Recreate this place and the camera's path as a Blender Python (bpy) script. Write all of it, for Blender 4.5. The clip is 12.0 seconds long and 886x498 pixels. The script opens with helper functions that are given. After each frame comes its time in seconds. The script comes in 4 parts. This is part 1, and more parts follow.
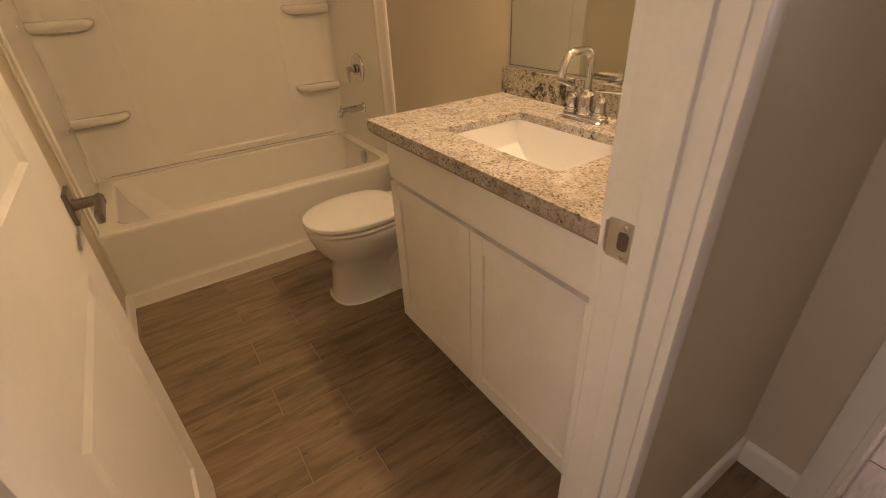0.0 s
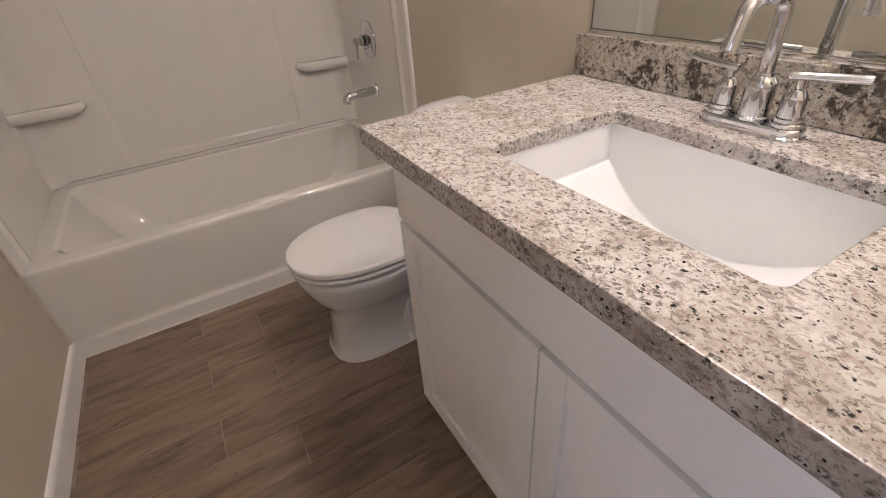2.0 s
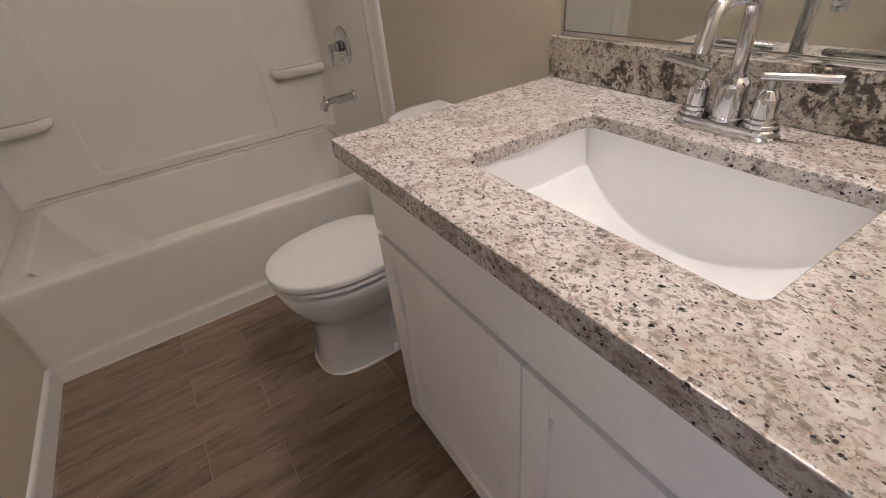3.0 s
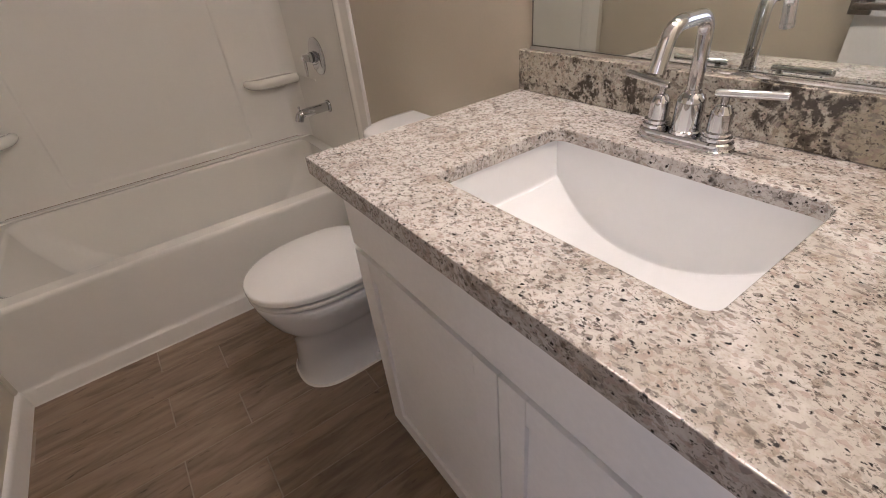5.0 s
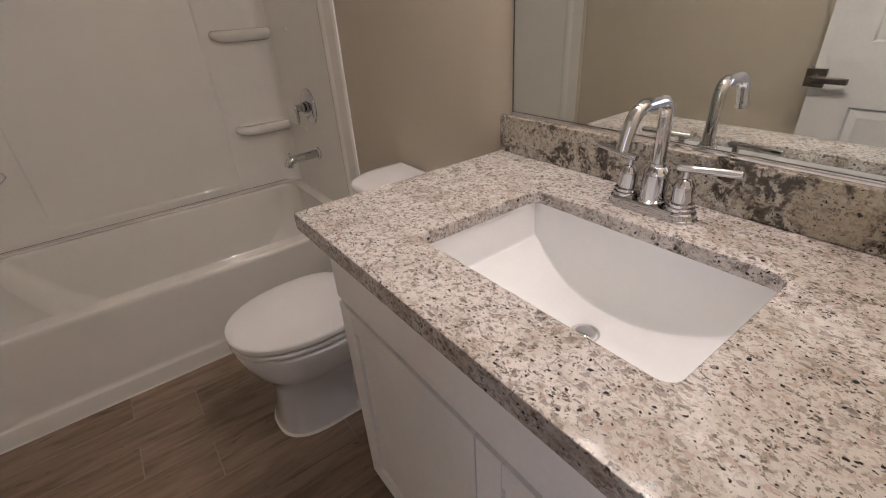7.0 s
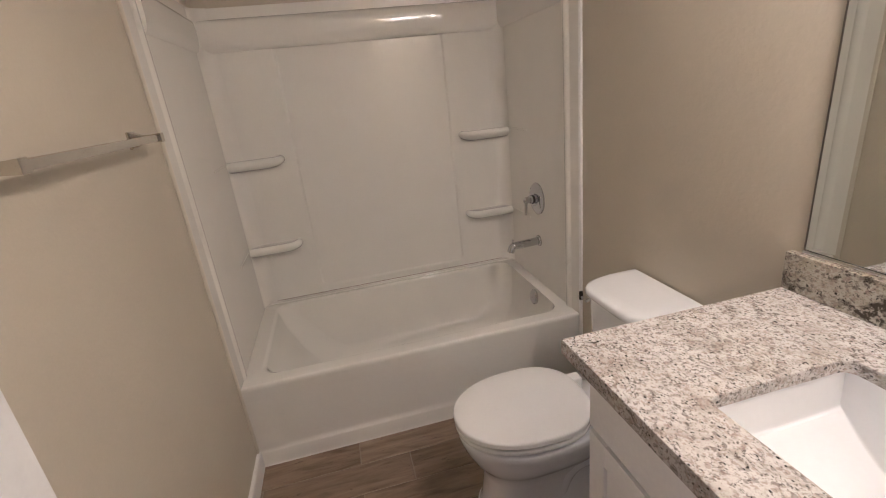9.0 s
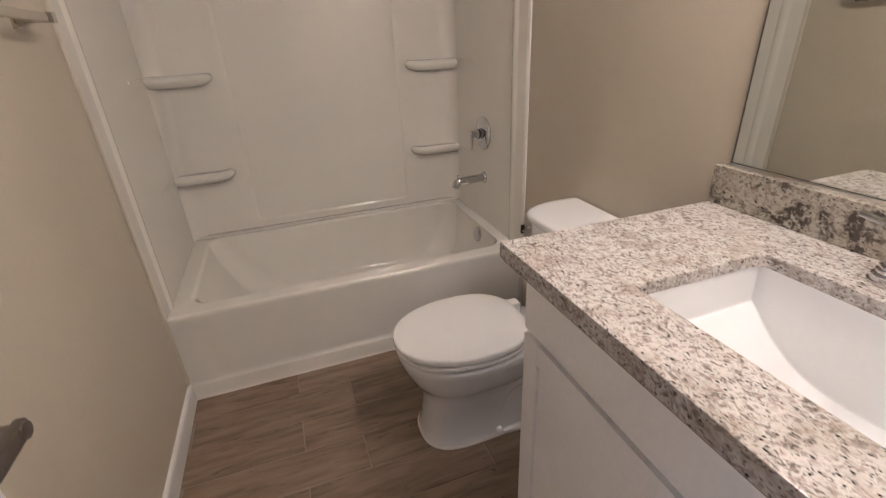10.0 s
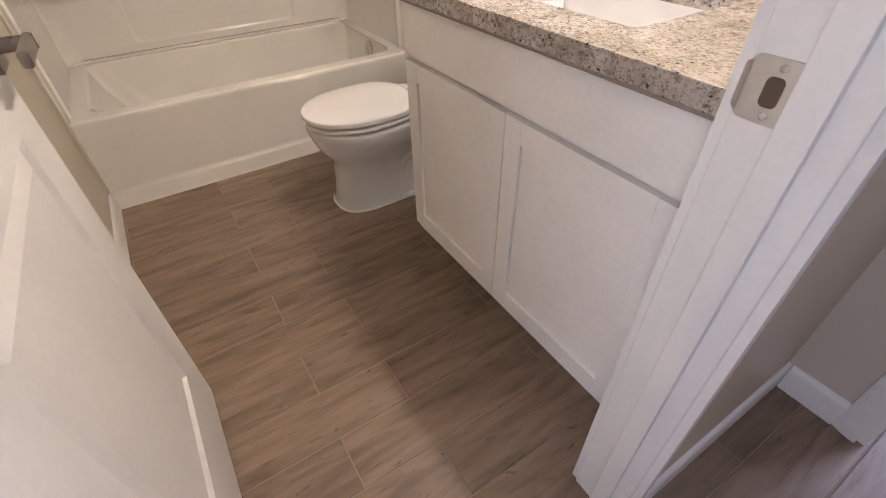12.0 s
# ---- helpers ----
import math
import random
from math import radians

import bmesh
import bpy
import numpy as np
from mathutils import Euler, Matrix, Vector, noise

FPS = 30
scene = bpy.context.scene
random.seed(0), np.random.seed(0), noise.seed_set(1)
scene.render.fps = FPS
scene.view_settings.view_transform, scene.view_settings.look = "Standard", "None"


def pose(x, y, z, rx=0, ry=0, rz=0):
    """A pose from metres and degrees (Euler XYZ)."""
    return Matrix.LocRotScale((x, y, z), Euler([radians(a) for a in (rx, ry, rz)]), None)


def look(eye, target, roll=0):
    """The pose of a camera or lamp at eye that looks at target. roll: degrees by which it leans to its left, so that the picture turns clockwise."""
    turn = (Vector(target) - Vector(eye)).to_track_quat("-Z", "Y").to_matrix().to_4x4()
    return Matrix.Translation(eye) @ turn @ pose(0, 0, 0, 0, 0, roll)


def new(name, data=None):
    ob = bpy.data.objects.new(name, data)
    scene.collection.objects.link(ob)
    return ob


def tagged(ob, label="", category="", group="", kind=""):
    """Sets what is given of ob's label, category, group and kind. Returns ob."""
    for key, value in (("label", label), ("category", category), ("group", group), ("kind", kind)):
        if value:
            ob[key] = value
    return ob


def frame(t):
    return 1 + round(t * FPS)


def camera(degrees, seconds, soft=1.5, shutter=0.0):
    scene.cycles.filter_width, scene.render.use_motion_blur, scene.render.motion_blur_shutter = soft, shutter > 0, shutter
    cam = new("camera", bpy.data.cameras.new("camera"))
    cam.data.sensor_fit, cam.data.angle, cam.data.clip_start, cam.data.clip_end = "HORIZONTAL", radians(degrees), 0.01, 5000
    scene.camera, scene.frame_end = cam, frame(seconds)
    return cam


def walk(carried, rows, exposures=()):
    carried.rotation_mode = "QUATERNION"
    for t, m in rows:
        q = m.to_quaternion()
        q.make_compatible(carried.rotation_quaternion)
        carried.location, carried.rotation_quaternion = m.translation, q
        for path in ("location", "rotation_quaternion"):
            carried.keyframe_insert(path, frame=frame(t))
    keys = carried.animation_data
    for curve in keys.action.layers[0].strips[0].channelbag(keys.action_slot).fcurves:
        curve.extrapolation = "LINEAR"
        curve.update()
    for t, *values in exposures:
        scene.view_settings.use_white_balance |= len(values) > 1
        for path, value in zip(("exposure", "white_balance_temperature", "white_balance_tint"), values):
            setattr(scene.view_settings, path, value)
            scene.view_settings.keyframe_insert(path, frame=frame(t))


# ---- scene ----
cam = camera(89.5, 12.0, soft=1.0, shutter=0.15)
PATH = [
    (0, (0.344, -2.301, 1.308), (1.266, -0.853, 0.282), -2.8),
    (0.5, (0.429, -2.108, 1.274), (1.245, -0.623, 0.211), -2.5),
    (1, (0.562, -1.933, 1.212), (1.358, -0.461, 0.117), -2.3),
    (1.5, (0.647, -1.81, 1.2), (1.415, -0.348, 0.072), -4.0),
    (2, (0.658, -1.777, 1.213), (1.441, -0.312, 0.099), -4.8),
    (2.5, (0.686, -1.774, 1.225), (1.491, -0.321, 0.111), -6.1),
    (3, (0.689, -1.763, 1.221), (1.515, -0.326, 0.102), -6.2),
    (5, (0.697, -1.773, 1.244), (1.597, -0.376, 0.131), -6.2),
    (5.5, (0.705, -1.775, 1.252), (1.639, -0.369, 0.18), -5.7),
    (6, (0.701, -1.772, 1.266), (1.676, -0.361, 0.236), -4.6),
    (6.5, (0.699, -1.782, 1.272), (1.7, -0.368, 0.273), -3.9),
    (6.7, (0.701, -1.786, 1.272), (1.712, -0.374, 0.281), -3.6),
    (8.3, (0.643, -1.755, 1.454), (1.487, -0.094, 0.727), -2.3),
    (8.5, (0.611, -1.74, 1.453), (1.264, 0.011, 0.738), -4.1),
    (9, (0.548, -1.697, 1.457), (0.937, 0.148, 0.79), -6.4),
    (9.5, (0.536, -1.67, 1.438), (0.894, 0.183, 0.777), -6.4),
    (10, (0.551, -1.711, 1.33), (1.132, 0.0, 0.474), -2.8),
    (10.5, (0.517, -1.798, 1.281), (1.176, -0.23, 0.229), -0.1),
    (11, (0.453, -1.952, 1.219), (1.256, -0.552, 0.038), 2.4),
    (11.5, (0.384, -2.069, 1.169), (1.171, -0.749, -0.11), 1.7),
    (12, (0.358, -2.164, 1.152), (1.157, -0.881, -0.158), -1.4),
]
EXPOSURES = [
    (0.0, -0.05, 9000, 16), (0.5, 0.35, 7300, 12), (1.0, 0.38, 5800, 11), (1.5, 0.37, 5330, 12), (2.2, 0.10, 5080, 13),
    (3.2, -0.04, 5100, 13), (5.0, 0.05, 5100, 13), (5.5, -0.2, 5100, 13), (6.7, -0.22, 5100, 13), (8.5, 0.04, 5240, 13), (9.0, 0.16, 5130, 13), (10.0, 0.18, 5150, 13), (11.0, 0.28, 5220, 12), (12.0, 0.65, 5370, 12),
]
walk(cam, [(t, look(eye, target, roll)) for t, eye, target, roll in PATH], EXPOSURES)

# ---- plan, in metres ----
WALL_R = 1.53          # wall with mirror, toilet tank and tub fittings
WALL_F = -1.945        # room face of the door wall
HALL_F = -2.06         # hall face of the door wall
TUB_B = 0.85           # back of the tub alcove
CEIL = 2.44
JAMB_R, JAMB_L = 0.861, 0.132
DOOR_H = 2.03
CTR_Z = 0.935          # top of the vanity counter
CTR_X, CTR_Y0, CTR_Y1 = 0.941, -1.94, -0.939
SINK = (1.067, 1.366, -1.655, -1.197)
FAUCET_Y = -1.408
TOILET_Y = -0.514

# ---- light ----
world = bpy.data.worlds.new("sky")
scene.world = world
world.use_nodes = True
sky = world.node_tree.nodes.new("ShaderNodeTexSky")
sky.sky_type, sky.sun_disc, sky.sun_elevation, sky.sun_rotation = "NISHITA", False, radians(40), radians(200)
world.node_tree.links.new(sky.outputs[0], world.node_tree.nodes["Background"].inputs[0])
world.node_tree.nodes["Background"].inputs[1].default_value = 0.1

LAMP_COLOUR, LAMP_STRENGTH, BULB_STRENGTH = (1.0, 0.77, 0.56), 68.0, 205.0
window_sky = bpy.data.lights.new("window_daylight", "AREA")
window_sky.shape, window_sky.size, window_sky.size_y = "RECTANGLE", 1.3, 1.3
window_sky.energy, window_sky.color = 35.0, (0.84, 0.78, 0.97)
window_lamp = new("window_daylight", window_sky)
window_lamp.matrix_world = look((4.17, -2.75, 1.5), (1.5, -2.5, 0.9))
# unseen fill at the hall's left end, added to brighten wall and jamb
hall_fill_light = bpy.data.lights.new("hall_fill", "AREA")
hall_fill_light.shape, hall_fill_light.size, hall_fill_light.size_y = "RECTANGLE", 0.9, 1.2
hall_fill_light.energy, hall_fill_light.color = 8.5, (1.0, 0.90, 0.90)
hall_lamp = new("hall_fill", hall_fill_light)
hall_lamp.matrix_world = look((-1.1, -2.75, 1.5), (1.0, -2.5, 1.0))

# ---- materials ----


def node_kit(name):
    m = bpy.data.materials.new(name)
    m.use_nodes = True
    nt = m.node_tree
    return m, nt, nt.nodes["Principled BSDF"]


def add(nt, kind, **props):
    n = nt.nodes.new(kind)
    for key, value in props.items():
        if key == "operation":
            n.operation = value
        elif key == "blend_type":
            n.blend_type = value
        elif key == "data_type":
            n.data_type = value
        elif key == "feature":
            n.feature = value
    return n


def coords(nt, scale=(1, 1, 1), turn=(0, 0, 0)):
    tc = add(nt, "ShaderNodeTexCoord")
    mp = add(nt, "ShaderNodeMapping")
    mp.inputs["Scale"].default_value = scale
    mp.inputs["Rotation"].default_value = [radians(a) for a in turn]
    nt.links.new(tc.outputs["Object"], mp.inputs["Vector"])
    return mp.outputs[0]


def noise_tex(nt, vec, scale, detail=4.0, rough=0.55, distortion=0.0):
    n = add(nt, "ShaderNodeTexNoise")
    n.inputs["Scale"].default_value = scale
    n.inputs["Detail"].default_value = detail
    n.inputs["Roughness"].default_value = rough
    n.inputs["Distortion"].default_value = distortion
    nt.links.new(vec, n.inputs["Vector"])
    return n.outputs["Fac"]


def ramp(nt, fac, stops):
    r = add(nt, "ShaderNodeValToRGB")
    el = r.color_ramp.elements
    while len(el) < len(stops):
        el.new(0.5)
    for e, (p, c) in zip(el, stops):
        e.position = p
        e.color = (*c, 1) if len(c) == 3 else c
    nt.links.new(fac, r.inputs[0])
    return r.outputs[0]


def grey(v):
    return (v, v, v)


def mix(nt, fac, a, b, blend="MIX"):
    n = add(nt, "ShaderNodeMix", data_type="RGBA", blend_type=blend)
    for sock, val in ((n.inputs[0], fac), (n.inputs[6], a), (n.inputs[7], b)):
        if isinstance(val, (int, float)):
            sock.default_value = val
        elif isinstance(val, tuple):
            sock.default_value = (*val, 1)
        else:
            nt.links.new(val, sock)
    return n.outputs[2]


def bump(nt, bsdf, height, strength, distance):
    b = add(nt, "ShaderNodeBump")
    b.inputs["Strength"].default_value = strength
    b.inputs["Distance"].default_value = distance
    nt.links.new(height, b.inputs["Height"])
    nt.links.new(b.outputs[0], bsdf.inputs["Normal"])


def plain(name, colour, rough, metal=0.0, vary=0.04, bump_scale=0.0, bump_strength=0.1, coat=0.0, grain=6.0):
    """A painted, glazed or metal surface with slight mottling in colour and gloss."""
    m, nt, p = node_kit(name)
    v = coords(nt)
    big = noise_tex(nt, v, grain, 3.0)
    fine = noise_tex(nt, v, grain * 14, 3.0)
    both = mix(nt, 0.4, big, fine)
    dark = tuple(c * (1 - vary) for c in colour)
    light = tuple(min(1.0, c * (1 + vary)) for c in colour)
    nt.links.new(ramp(nt, both, [(0.35, dark), (0.65, light)]), p.inputs["Base Color"])
    nt.links.new(ramp(nt, both, [(0.3, grey(rough * 0.85)), (0.7, grey(min(1, rough * 1.18)))]), p.inputs["Roughness"])
    p.inputs["Metallic"].default_value = metal
    p.inputs["Coat Weight"].default_value = coat
    p.inputs["Coat Roughness"].default_value = 0.08
    if bump_scale:
        bump(nt, p, noise_tex(nt, v, bump_scale, 3.0), bump_strength, 0.002)
    return m


def wall_paint(name, colour):
    """Satin paint over an orange-peel texture, with faint roller patches."""
    m, nt, p = node_kit(name)
    v = coords(nt)
    patches = noise_tex(nt, v, 2.2, 3.0)
    fine = noise_tex(nt, v, 160, 2.0)
    peel = noise_tex(nt, v, 55, 3.0, 0.5)
    c = mix(nt, 0.3, patches, fine)
    nt.links.new(ramp(nt, c, [(0.3, tuple(k * 0.95 for k in colour)), (0.7, tuple(k * 1.04 for k in colour))]), p.inputs["Base Color"])
    p.inputs["Roughness"].default_value = 0.4
    knock = ramp(nt, peel, [(0.42, grey(0)), (0.62, grey(1))])
    bump(nt, p, knock, 0.17, 0.0014)
    return m


def wood_tile(name):
    """Glazed plank tile printed like weathered oak, the grain along x."""
    m, nt, p = node_kit(name)
    tc = add(nt, "ShaderNodeTexCoord")
    info = add(nt, "ShaderNodeObjectInfo")
    shift = add(nt, "ShaderNodeVectorMath", operation="SCALE")
    shift.inputs[0].default_value = (37, 53, 11)
    nt.links.new(info.outputs["Random"], shift.inputs["Scale"])
    off = add(nt, "ShaderNodeVectorMath", operation="ADD")
    nt.links.new(tc.outputs["Object"], off.inputs[0])
    nt.links.new(shift.outputs[0], off.inputs[1])

    def stretched(x, y):
        mp = add(nt, "ShaderNodeMapping")
        mp.inputs["Scale"].default_value = (x, y, 1)
        nt.links.new(off.outputs[0], mp.inputs[0])
        return mp.outputs[0]
    streak = noise_tex(nt, stretched(1.2, 7.5), 3.0, 6.0, 0.55, 0.7)
    hair = noise_tex(nt, stretched(3.0, 70), 4.0, 5.0, 0.7, 0.3)
    dash = noise_tex(nt, stretched(6.5, 30), 3.2, 3.0, 0.55, 0.6)
    chalk = noise_tex(nt, stretched(1.1, 8), 4.0, 4.0, 0.55, 0.6)
    knots = noise_tex(nt, stretched(3.2, 10), 4.0, 4.0, 0.6, 0.8)
    base = ramp(nt, streak, [(0.28, (0.155, 0.106, 0.070)), (0.42, (0.24, 0.174, 0.118)), (0.56, (0.30, 0.224, 0.158)), (0.76, (0.37, 0.286, 0.21))])
    base = mix(nt, ramp(nt, chalk, [(0.52, grey(0)), (0.68, grey(0.4))]), base, (0.40, 0.315, 0.24))
    base = mix(nt, ramp(nt, chalk, [(0.30, grey(0.5)), (0.46, grey(0))]), base, (0.15, 0.101, 0.070))
    base = mix(nt, ramp(nt, hair, [(0.30, grey(0.2)), (0.44, grey(0))]), base, (0.10, 0.068, 0.048))
    base = mix(nt, ramp(nt, dash, [(0.66, grey(0)), (0.74, grey(0.7))]), base, (0.07, 0.047, 0.034))
    base = mix(nt, ramp(nt, knots, [(0.655, grey(0)), (0.74, grey(0.8))]), base, (0.055, 0.038, 0.028))
    tone = ramp(nt, info.outputs["Random"], [(0.0, (0.72, 0.70, 0.69)), (0.5, (0.86, 0.83, 0.79)), (1.0, (0.95, 0.94, 0.92))])
    nt.links.new(mix(nt, 1.0, base, tone, "MULTIPLY"), p.inputs["Base Color"])
    nt.links.new(ramp(nt, hair, [(0.3, grey(0.52)), (0.7, grey(0.36))]), p.inputs["Roughness"])
    bump(nt, p, mix(nt, 0.5, streak, hair), 0.16, 0.001)
    return m


def granite(name, dark=0.63, brown_share=0.72, cream=(0.76, 0.718, 0.676), shade=(0.64, 0.60, 0.53)):
    """Pinkish cream granite: crisp brown-grey shards, black specks, dark clusters and browner clouds."""
    m, nt, p = node_kit(name)
    v = coords(nt, (1, 1, 1), (12, 8, 24))
    drift = coords(nt, (1, 0.75, 0.85), (30, 20, -40))

    def both(a, b):
        return mix(nt, 1.0, a, b, "MULTIPLY")
    cloud = noise_tex(nt, v, 10.0, 4.0, 0.6, 1.0)
    grain = noise_tex(nt, v, 120, 4.0, 0.65, 0.5)
    crys = noise_tex(nt, v, 190, 3.0, 0.6, 0.5)
    where = noise_tex(nt, v, 24, 4.0, 0.65, 0.8)
    low = tuple(c * k for c, k in zip(cream, (0.70, 0.66, 0.62)))
    high = tuple(min(1.0, c * 1.06) for c in cream)
    base = ramp(nt, cloud, [(0.34, low), (0.47, cream), (0.60, high), (0.72, tuple(c * 0.78 for c in cream))])
    base = mix(nt, 0.3, base, ramp(nt, grain, [(0.34, tuple(c * 0.5 for c in cream)), (0.45, cream), (0.62, high)]))
    # browner cloud that gathers towards one end of the slab
    tc = add(nt, "ShaderNodeTexCoord")
    sep = add(nt, "ShaderNodeSeparateXYZ")
    nt.links.new(tc.outputs["Object"], sep.inputs[0])
    lean = add(nt, "ShaderNodeMapRange")
    for slot, val in ((1, 0.0), (2, -0.38), (3, 0.0), (4, 0.27)):
        lean.inputs[slot].default_value = val
    nt.links.new(sep.outputs["Y"], lean.inputs[0])
    big = add(nt, "ShaderNodeMath", operation="ADD")
    nt.links.new(noise_tex(nt, v, 7.0, 5.0, 0.65, 1.4), big.inputs[0])
    nt.links.new(lean.outputs[0], big.inputs[1])
    brown = ramp(nt, big.outputs[0], [(0.52, grey(0)), (0.70, grey(brown_share))])
    base = mix(nt, brown, base, both(base, shade))
    # warped coordinates make ragged crystals
    wob = add(nt, "ShaderNodeTexNoise")
    wob.inputs["Scale"].default_value = 95
    wob.inputs["Detail"].default_value = 3.0
    nt.links.new(drift, wob.inputs["Vector"])
    swing = add(nt, "ShaderNodeVectorMath", operation="SCALE")
    swing.inputs["Scale"].default_value = 0.009
    nt.links.new(wob.outputs["Color"], swing.inputs[0])
    warped = add(nt, "ShaderNodeVectorMath", operation="ADD")
    nt.links.new(drift, warped.inputs[0])
    nt.links.new(swing.outputs[0], warped.inputs[1])
    ragged = warped.outputs[0]
    # translucent tan patches and grey veils
    patch = noise_tex(nt, v, 46, 6.0, 0.68, 0.4)
    base = mix(nt, ramp(nt, patch, [(0.55, grey(0)), (0.61, grey(0.4)), (0.70, grey(0.6))]), base, both(base, (0.68, 0.61, 0.53)))
    veil = noise_tex(nt, v, 105, 6.0, 0.68, 0.5)
    base = mix(nt, both(ramp(nt, veil, [(0.53, grey(0)), (0.60, grey(0.75))]), ramp(nt, where, [(0.36, grey(0.25)), (0.52, grey(1))])), base, both(base, (0.56, 0.51, 0.46)))
    # ragged flecks, brown to grey, of two sizes
    tint = ramp(nt, where, [(0.36, (0.27, 0.23, 0.20)), (0.46, (0.15, 0.125, 0.10)), (0.55, (0.085, 0.07, 0.057)), (0.66, (0.19, 0.155, 0.125))])
    for scale, edge, dense in ((95, 0.60, 0.44), (160, 0.59, 0.38), (270, 0.595, 0.3)):
        shard = ramp(nt, noise_tex(nt, ragged, scale, 5.0, 0.6, 0.2), [(edge, grey(0)), (edge + 0.035, grey(0.84))])
        base = mix(nt, both(shard, ramp(nt, where, [(dense, grey(0.1)), (dense + 0.1, grey(1))])), base, tint)
    # single crystals: pale quartz, rusty and grey grains
    for scale, low_cut, body in ((230, 0.88, (0.44, 0.345, 0.295)), (190, 0.92, (0.24, 0.21, 0.185))):
        cells = add(nt, "ShaderNodeTexVoronoi")
        cells.inputs["Scale"].default_value = scale
        nt.links.new(ragged, cells.inputs["Vector"])
        tone = add(nt, "ShaderNodeSeparateColor")
        nt.links.new(cells.outputs["Color"], tone.inputs[0])
        base = mix(nt, ramp(nt, tone.outputs[1], [(low_cut, grey(0)), (low_cut + 0.01, grey(0.62))]), base, body)
    # drawn-out wisps
    wisp = noise_tex(nt, coords(nt, (1.0, 0.42, 0.6), (20, 10, 62)), 120, 5.0, 0.6, 0.5)
    base = mix(nt, both(ramp(nt, wisp, [(0.585, grey(0)), (0.63, grey(0.7))]), ramp(nt, cloud, [(0.42, grey(1)), (0.56, grey(0.15))])), base, (0.20, 0.165, 0.135))
    # dark clusters of crystals
    clus = noise_tex(nt, v, 11, 5.0, 0.65, 0.7)
    base = mix(nt, both(ramp(nt, clus, [(dark, grey(0)), (dark + 0.08, grey(0.95))]), ramp(nt, noise_tex(nt, v, 75, 4.0, 0.6, 0.3), [(0.43, grey(0)), (0.52, grey(1))])), base, (0.062, 0.05, 0.037))
    # black specks of two sizes
    for scale, share, size in ((200, 0.80, 0.34), (100, 0.885, 0.30)):
        vor = add(nt, "ShaderNodeTexVoronoi")
        vor.inputs["Scale"].default_value = scale
        nt.links.new(ragged, vor.inputs["Vector"])
        pick = add(nt, "ShaderNodeSeparateColor")
        nt.links.new(vor.outputs["Color"], pick.inputs[0])
        chosen = ramp(nt, pick.outputs[0], [(share, grey(0)), (share + 0.01, grey(1))])
        near = ramp(nt, mix(nt, 0.4, vor.outputs["Distance"], crys), [(size, grey(1)), (size + 0.05, grey(0))])
        base = mix(nt, both(chosen, near), base, (0.03, 0.026, 0.024))
    nt.links.new(both(base, (0.725, 0.722, 0.722)), p.inputs["Base Color"])
    nt.links.new(ramp(nt, grain, [(0.3, grey(0.11)), (0.7, grey(0.19))]), p.inputs["Roughness"])
    bump(nt, p, crys, 0.03, 0.0006)
    return m


def glowing(name, colour, strength):
    m, nt, p = node_kit(name)
    p.inputs["Base Color"].default_value = (0.85, 0.83, 0.8, 1)
    p.inputs["Emission Color"].default_value = (*colour, 1)
    p.inputs["Emission Strength"].default_value = strength
    return m


def mirror_glass(name):
    m, nt, p = node_kit(name)
    p.inputs["Base Color"].default_value = (0.84, 0.87, 0.84, 1)
    p.inputs["Metallic"].default_value = 1.0
    p.inputs["Roughness"].default_value = 0.012
    return m


PAINT = wall_paint("beige_wall_paint", (0.525, 0.47, 0.372))
CEILING = wall_paint("ceiling_paint", (0.78, 0.76, 0.72))
HALL_PAINT = wall_paint("hall_wall_paint", (0.58, 0.515, 0.44))
TRIM = plain("white_trim_paint", (0.78, 0.765, 0.74), 0.32, bump_scale=90, bump_strength=0.05)
CABINET = plain("white_cabinet_paint", (0.86, 0.843, 0.825), 0.36, bump_scale=120, bump_strength=0.04)
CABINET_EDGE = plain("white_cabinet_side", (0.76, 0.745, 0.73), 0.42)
# cabinet white darkened for the shade in the toe recess
KICK_SHADE = plain("shaded_toe_kick", (0.62, 0.6, 0.58), 0.5)
DOORPAINT = plain("white_door_paint", (0.73, 0.715, 0.695), 0.35, bump_scale=130, bump_strength=0.06)
ACRYLIC = plain("white_acrylic", (0.80, 0.776, 0.718), 0.055, vary=0.015, coat=0.6)
PORCELAIN = plain("white_porcelain", (0.84, 0.84, 0.842), 0.05, vary=0.015, coat=0.6)
SEATPLASTIC = plain("white_seat_plastic", (0.80, 0.785, 0.765), 0.11, vary=0.015)
CHROME = plain("polished_chrome", (0.60, 0.60, 0.61), 0.025, 1.0, 0.02)
NICKEL = plain("brushed_nickel", (0.40, 0.36, 0.32), 0.34, 1.0, 0.06, grain=20)
DARK_NICKEL = plain("dark_satin_nickel", (0.26, 0.235, 0.21), 0.3, 1.0, 0.06, grain=20)
CHANNEL = plain("bright_channel", (0.74, 0.73, 0.72), 0.12, 1.0, 0.02)
TOWEL_METAL = plain("polished_nickel", (0.60, 0.565, 0.51), 0.16, 1.0, 0.03, grain=20)
STEEL = plain("satin_steel", (0.60, 0.58, 0.56), 0.38, 1.0, 0.05)
BLACK = plain("black_plastic", (0.012, 0.012, 0.012), 0.45)
HOLE_SHADE = plain("shaded_wood_hole", (0.10, 0.07, 0.05), 0.8)
GROUT = plain("tan_grout", (0.31, 0.255, 0.20), 0.85, vary=0.15, bump_scale=300)
